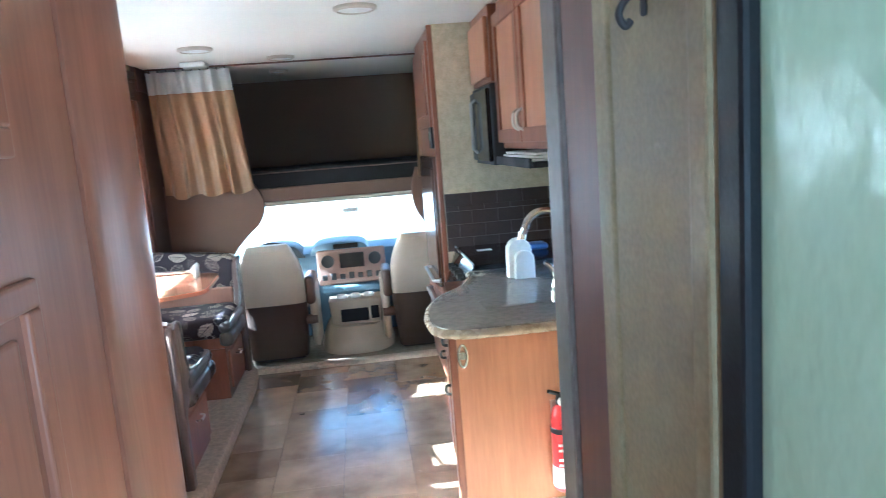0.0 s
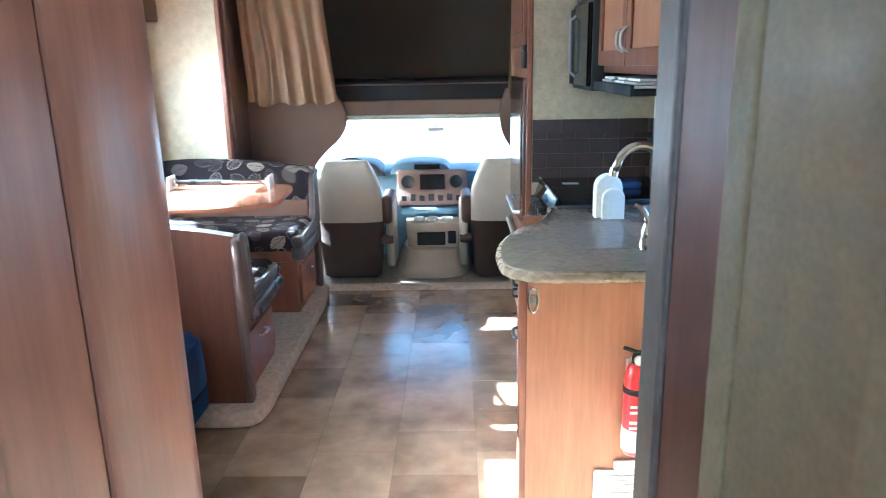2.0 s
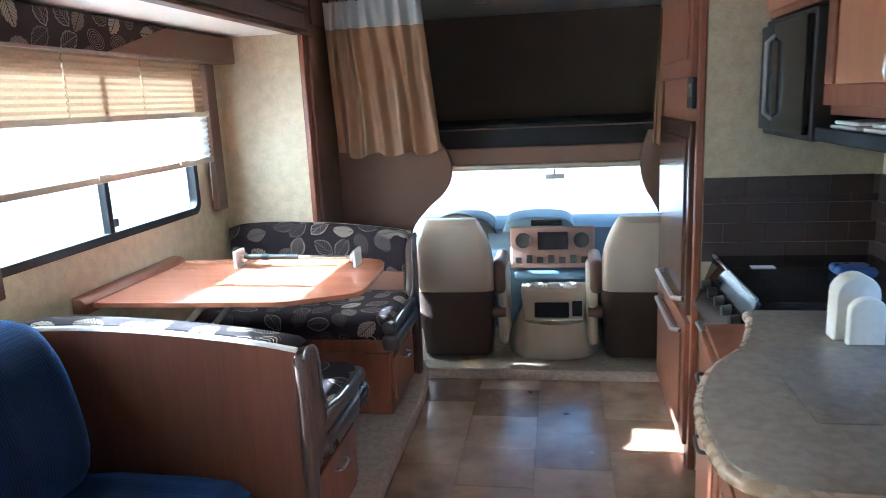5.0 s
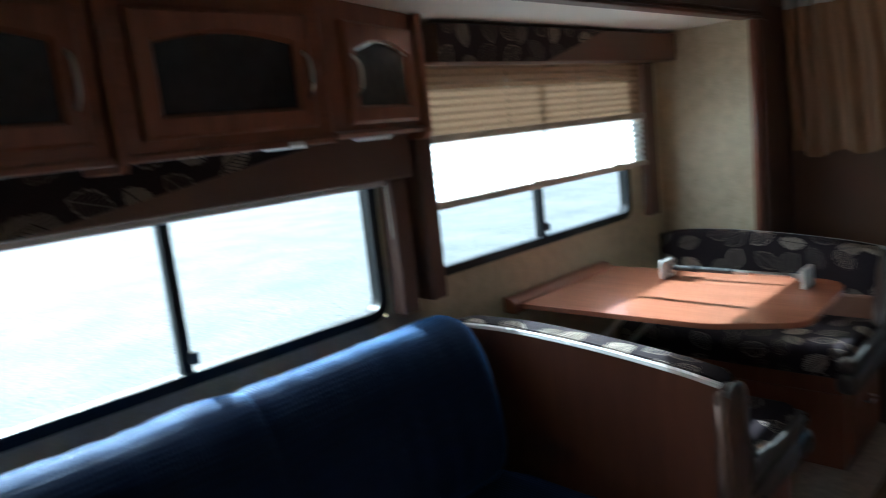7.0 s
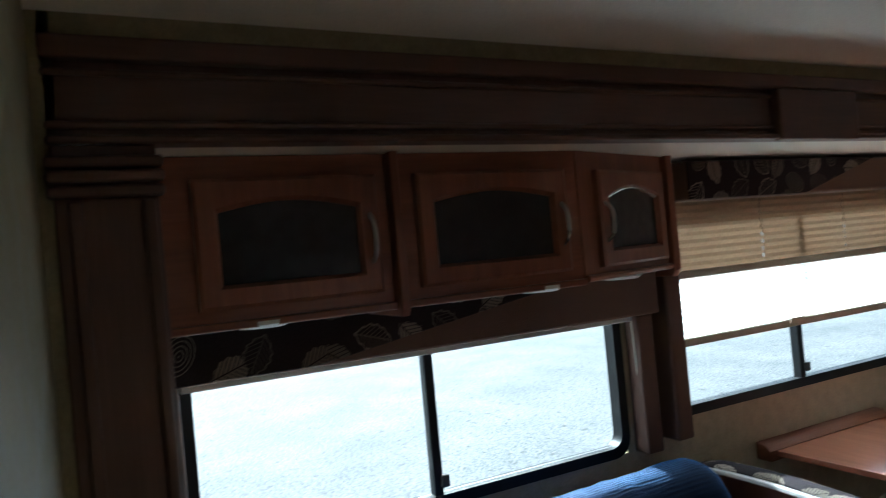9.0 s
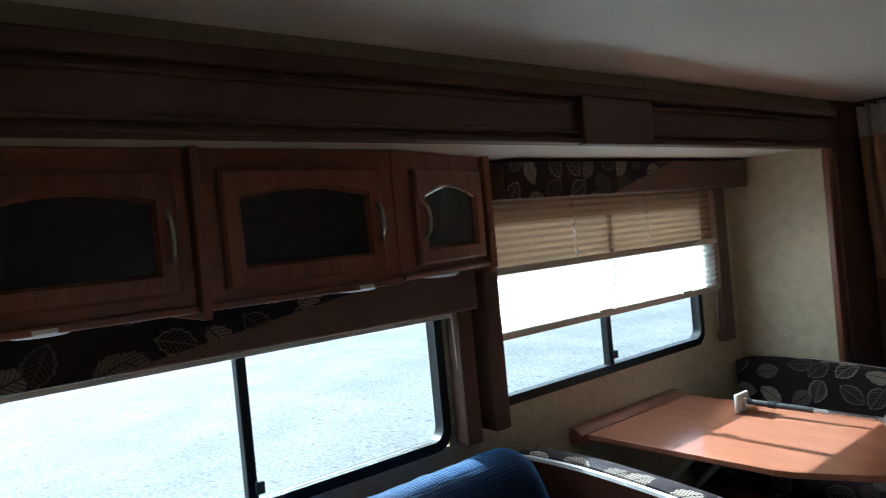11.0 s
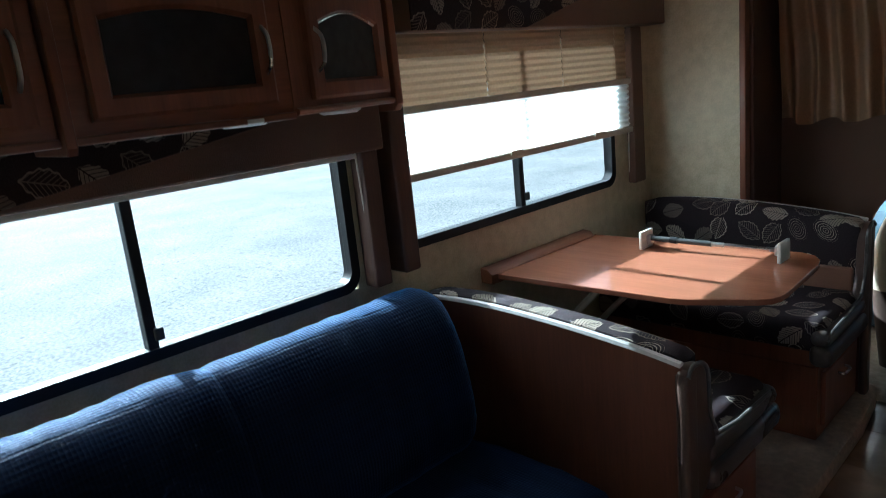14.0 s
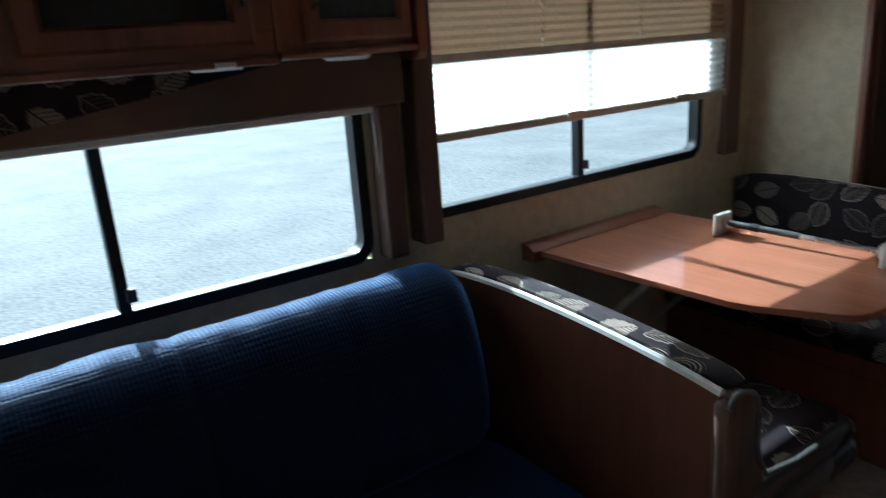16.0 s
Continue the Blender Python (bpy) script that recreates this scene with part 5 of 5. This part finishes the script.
for k, y in enumerate((-2.09, -1.88, -1.67)):
    pp = thing("paper_stack", "folded white papers on the black shelf", "paper", (1.68, y, 1.431), group="papers")
    for j in range(3):
        part("sheet", box(1.592 + 0.012 * j, y - 0.10 + 0.015 * j, 1.431 + 0.012 * j, 1.80, y + 0.10 - 0.02 * j * (k % 2), 1.441 + 0.012 * j, 0.003), M["paperwhite"], pp)
mic = thing("microwave", "black built-in microwave above the stove", "microwave", (1.78, -1.25, 1.40))
part("case", box(1.57, -1.51, 1.40, 1.985, -1.0, 1.80, 0.006), M["blackplastic"], mic)
part("door", box(1.548, -1.50, 1.42, 1.57, -1.16, 1.78, 0.006), M["blackgloss"], mic, "black glass door")
part("control_panel", box(1.550, -1.155, 1.42, 1.57, -1.01, 1.78, 0.006), M["blackplastic"], mic)
part("handle", tube(bmesh.new(), [(1.55, -1.175, 1.46), (1.525, -1.175, 1.48), (1.525, -1.175, 1.72), (1.55, -1.175, 1.74)], 0.009, 8), M["steel"], mic, smooth=True)
mcab = thing("wall_cabinet", "cherry cabinet above the microwave", "cabinet", (1.78, -1.25, 1.81))
part("body", box(1.58, -1.51, 1.81, 1.985, -1.0, TOP - 0.002, 0.003), M["cherry"], mcab)
part("door", box(1.558, -1.49, 1.83, 1.58, -1.02, 2.12, 0.005), M["panel"], mcab)

# things on the peninsula end panel
fx = thing("fire_extinguisher", "small red fire extinguisher with a white label band", "fire extinguisher", (1.525, ky - 0.05, 0.28))
part("cylinder", lathe(bmesh.new(), (1.525, ky - 0.05, 0.28), [(0.026, 0), (0.035, 0.008), (0.038, 0.02), (0.038, 0.27), (0.03, 0.305), (0.016, 0.32)], 24), M["red"], fx, smooth=True)
part("label_band", lathe(bmesh.new(), (1.525, ky - 0.05, 0.30), [(0.0385, 0), (0.0395, 0.002), (0.0395, 0.075), (0.0385, 0.077)], 24), M["paperwhite"], fx, "white printed band", True)
for z in (0.385, 0.405, 0.44, 0.46):
    part("print_bar", box(1.500, ky - 0.091, z, 1.550, ky - 0.0875, z + 0.008), M["paperwhite"], fx)
part("strap", lathe(bmesh.new(), (1.525, ky - 0.05, 0.50), [(0.039, 0), (0.041, 0.002), (0.041, 0.018), (0.039, 0.02)], 24), M["black"], fx, "black strap", True)
part("valve", lathe(bmesh.new(), (1.525, ky - 0.05, 0.598), [(0.016, 0), (0.018, 0.02), (0.012, 0.04)], 14), M["blackplastic"], fx, smooth=True)
part("gauge", lathe(bmesh.new(), (1.525, ky - 0.072, 0.615), [(0.001, -0.006), (0.014, -0.006), (0.016, 0.006)], 14, "y"), M["white"], fx, smooth=True)
part("lever", tube(bmesh.new(), [(1.480, ky - 0.06, 0.655), (1.525, ky - 0.05, 0.635), (1.585, ky - 0.05, 0.645), (1.620, ky - 0.05, 0.62)], 0.007, 8), M["blackplastic"], fx, smooth=True)
part("grip", tube(bmesh.new(), [(1.525, ky - 0.05, 0.628), (1.570, ky - 0.05, 0.618), (1.595, ky - 0.05, 0.575)], 0.006, 8), M["black"], fx, smooth=True)
part("pull_tie", tube(bmesh.new(), curve_pts([(1.600, ky - 0.05, 0.622), (1.640, ky - 0.04, 0.60), (1.690, ky - 0.03, 0.605)], 5), 0.002, 6), M["cream"], fx)
part("wall_bracket", box(1.500, ky - 0.02, 0.42, 1.550, ky - 0.001, 0.6, 0.003), M["steel"], fx)
op = thing("bottle_opener", "chrome bottle opener on the end panel", "bottle opener", (1.195, ky, 0.80))
part("plate", lathe(bmesh.new(), (1.197, ky - 0.006, 0.80), [(0.001, -0.006), (0.014, -0.006), (0.017, 0.006)], 16, "y"), M["chrome"], op, smooth=True)
part("loop", tube(bmesh.new(), [(1.197 + 0.015 * math.cos(a), ky - 0.014, 0.80 + 0.04 * math.sin(a)) for a in [2 * math.pi * k / 16 for k in range(17)]], 0.005, 8), M["chrome"], op, smooth=True)
out_ = thing("wall_outlet", "white double wall outlet", "outlet", (1.745, ky, 0.74))
part("plate", box(1.71, ky - 0.007, 0.685, 1.78, ky - 0.0005, 0.795, 0.004), M["white"], out_)
for z in (0.712, 0.757):
    part("socket", box(1.728, ky - 0.009, z - 0.014, 1.762, ky - 0.006, z + 0.014, 0.004), M["white"], out_)
cp = thing("control_panel", "dark green monitor panel with pale rows of marks", "control panel", (1.73, ky, 0.26))
part("plate", box(1.655, ky - 0.01, 0.215, 1.83, ky - 0.0005, 0.305, 0.004), M["steel"], cp)
part("display", box(1.675, ky - 0.013, 0.225, 1.82, ky - 0.0095, 0.29, 0.002), M["green"], cp)
for k in range(5):
    for z in (0.235, 0.262):
        part("mark", box(1.685 + 0.027 * k, ky - 0.0145, z, 1.70 + 0.027 * k, ky - 0.0125, z + 0.012), M["piping"], cp)
fv = thing("furnace_vent", "white floor-level vent cover", "vent", (1.5, ky, 0.12))
part("frame", box(1.41, ky - 0.012, 0.05, 1.61, ky - 0.0005, 0.19, 0.004), M["white"], fv)
for k in range(7):
    part("slat", box(1.425, ky - 0.017, 0.065 + 0.016 * k, 1.595, ky - 0.0115, 0.073 + 0.016 * k), M["white"], fv)
part("catch", box(1.475, ky - 0.014, 0.192, 1.55, ky - 0.0005, 0.225, 0.004), M["white"], fv)
sw = thing("wall_plate", "white blank wall plate near the floor", "wall plate", (1.67, ky, 0.12))
part("plate", box(1.635, ky - 0.008, 0.09, 1.74, ky - 0.0005, 0.185, 0.004), M["white"], sw)

# ---- ceiling fittings ----
for x, y, r, nm, lab in ((0.02, -0.62, 0.10, "ceiling_light", "round white ceiling light"), (0.45, -0.05, 0.09, "ceiling_light", "round white ceiling light"), (0.35, 0.75, 0.07, "ceiling_speaker", "round pale ceiling speaker above the bunk"), (0.95, -1.6, 0.10, "ceiling_light", "round white ceiling light")):
    c = thing(nm, lab, nm.split("_")[1], (x, y, TOP), group="ceiling fittings")
    part("ring", lathe(bmesh.new(), (x, y, TOP), [(r, 0.0), (r, -0.012), (r * 0.85, -0.02), (r * 0.8, -0.014)], 26), M["rail"], c, smooth=True)
    part("lens", lathe(bmesh.new(), (x, y, TOP), [(r * 0.79, -0.002), (r * 0.79, -0.014), (0.001, -0.018)], 26), M["white"], c, smooth=True)
det = thing("smoke_detector", "small white detector box on the ceiling", "detector", (-0.12, -0.02, TOP))
part("case", box(-0.2, -0.09, TOP - 0.035, -0.04, 0.06, TOP - 0.0005, 0.012, 3), M["white"], det, smooth=True)

# ---- floor tiles and splashback tiles ----
def shared(name, verts_bm, mat):
    me = bpy.data.meshes.new(name)
    verts_bm.to_mesh(me)
    verts_bm.free()
    me.materials.append(mat)
    return me


S = 0.33
full = shared("tile", box(-S / 2 + 0.0007, -S / 2 + 0.0007, -0.004, S / 2 - 0.0007, S / 2 - 0.0007, 0.0, 0.0008, 1), M["floor"])
for i in range(-2, 7):
    for j in range(20):
        x, y1 = 0.2 + S * i, -0.04 - S * j + (S * 0.5 if i % 2 else 0)
        y0, y1 = max(y1 - S, -6.0), min(y1, -0.04)
        if y1 - y0 > 0.02 and -0.9 < x - S / 2 < 1.98:
            t = new("tile", full)
            t.parent = floor
            t.location = (x, (y0 + y1) / 2, 0)
            t.scale = (1, (y1 - y0) / S, 1)
brick = shared("brick", box(-0.074, -0.004, -0.036, 0.074, 0.004, 0.036, 0.0015, 1), M["splash"])
thin = shared("border_brick", box(-0.074, -0.005, -0.014, 0.074, 0.005, 0.014, 0.0015, 1), M["splash"])
bed = solo("trim_splashback_bed", bx(box(1.366, -0.999, 0.905, 1.995, -0.996, 1.235), 1.994, -1.62, 0.905, 1.998, -1.0, 1.235), M["grout"], "dark brick-tiled kitchen splashback", "splashback", kind="structure")
for k in range(5):
    small = k == 3
    h = 0.016 if small else 0.038
    z0 = (0.907, 0.983, 1.059, 1.135, 1.163)[k]
    for side, lo, hi in ((0, 1.368, 1.99), (1, 1.004, 1.62)):
        for i in range(-1, 6):
            a = lo + 0.151 * i + 0.075 * (k % 2)
            p0, p1 = max(a, lo), min(a + 0.148, hi)
            if p1 - p0 < 0.02:
                continue
            mid = (p0 + p1) / 2
            b = new("brick", thin if small else brick)
            b.parent = bed
            b.location = (1.992, -mid, z0 + h) if side else (mid, -1.001, z0 + h)
            b.rotation_euler = (0, 0, radians(90) if side else 0)
            b.scale = ((p1 - p0) / 0.148, 1, 1)
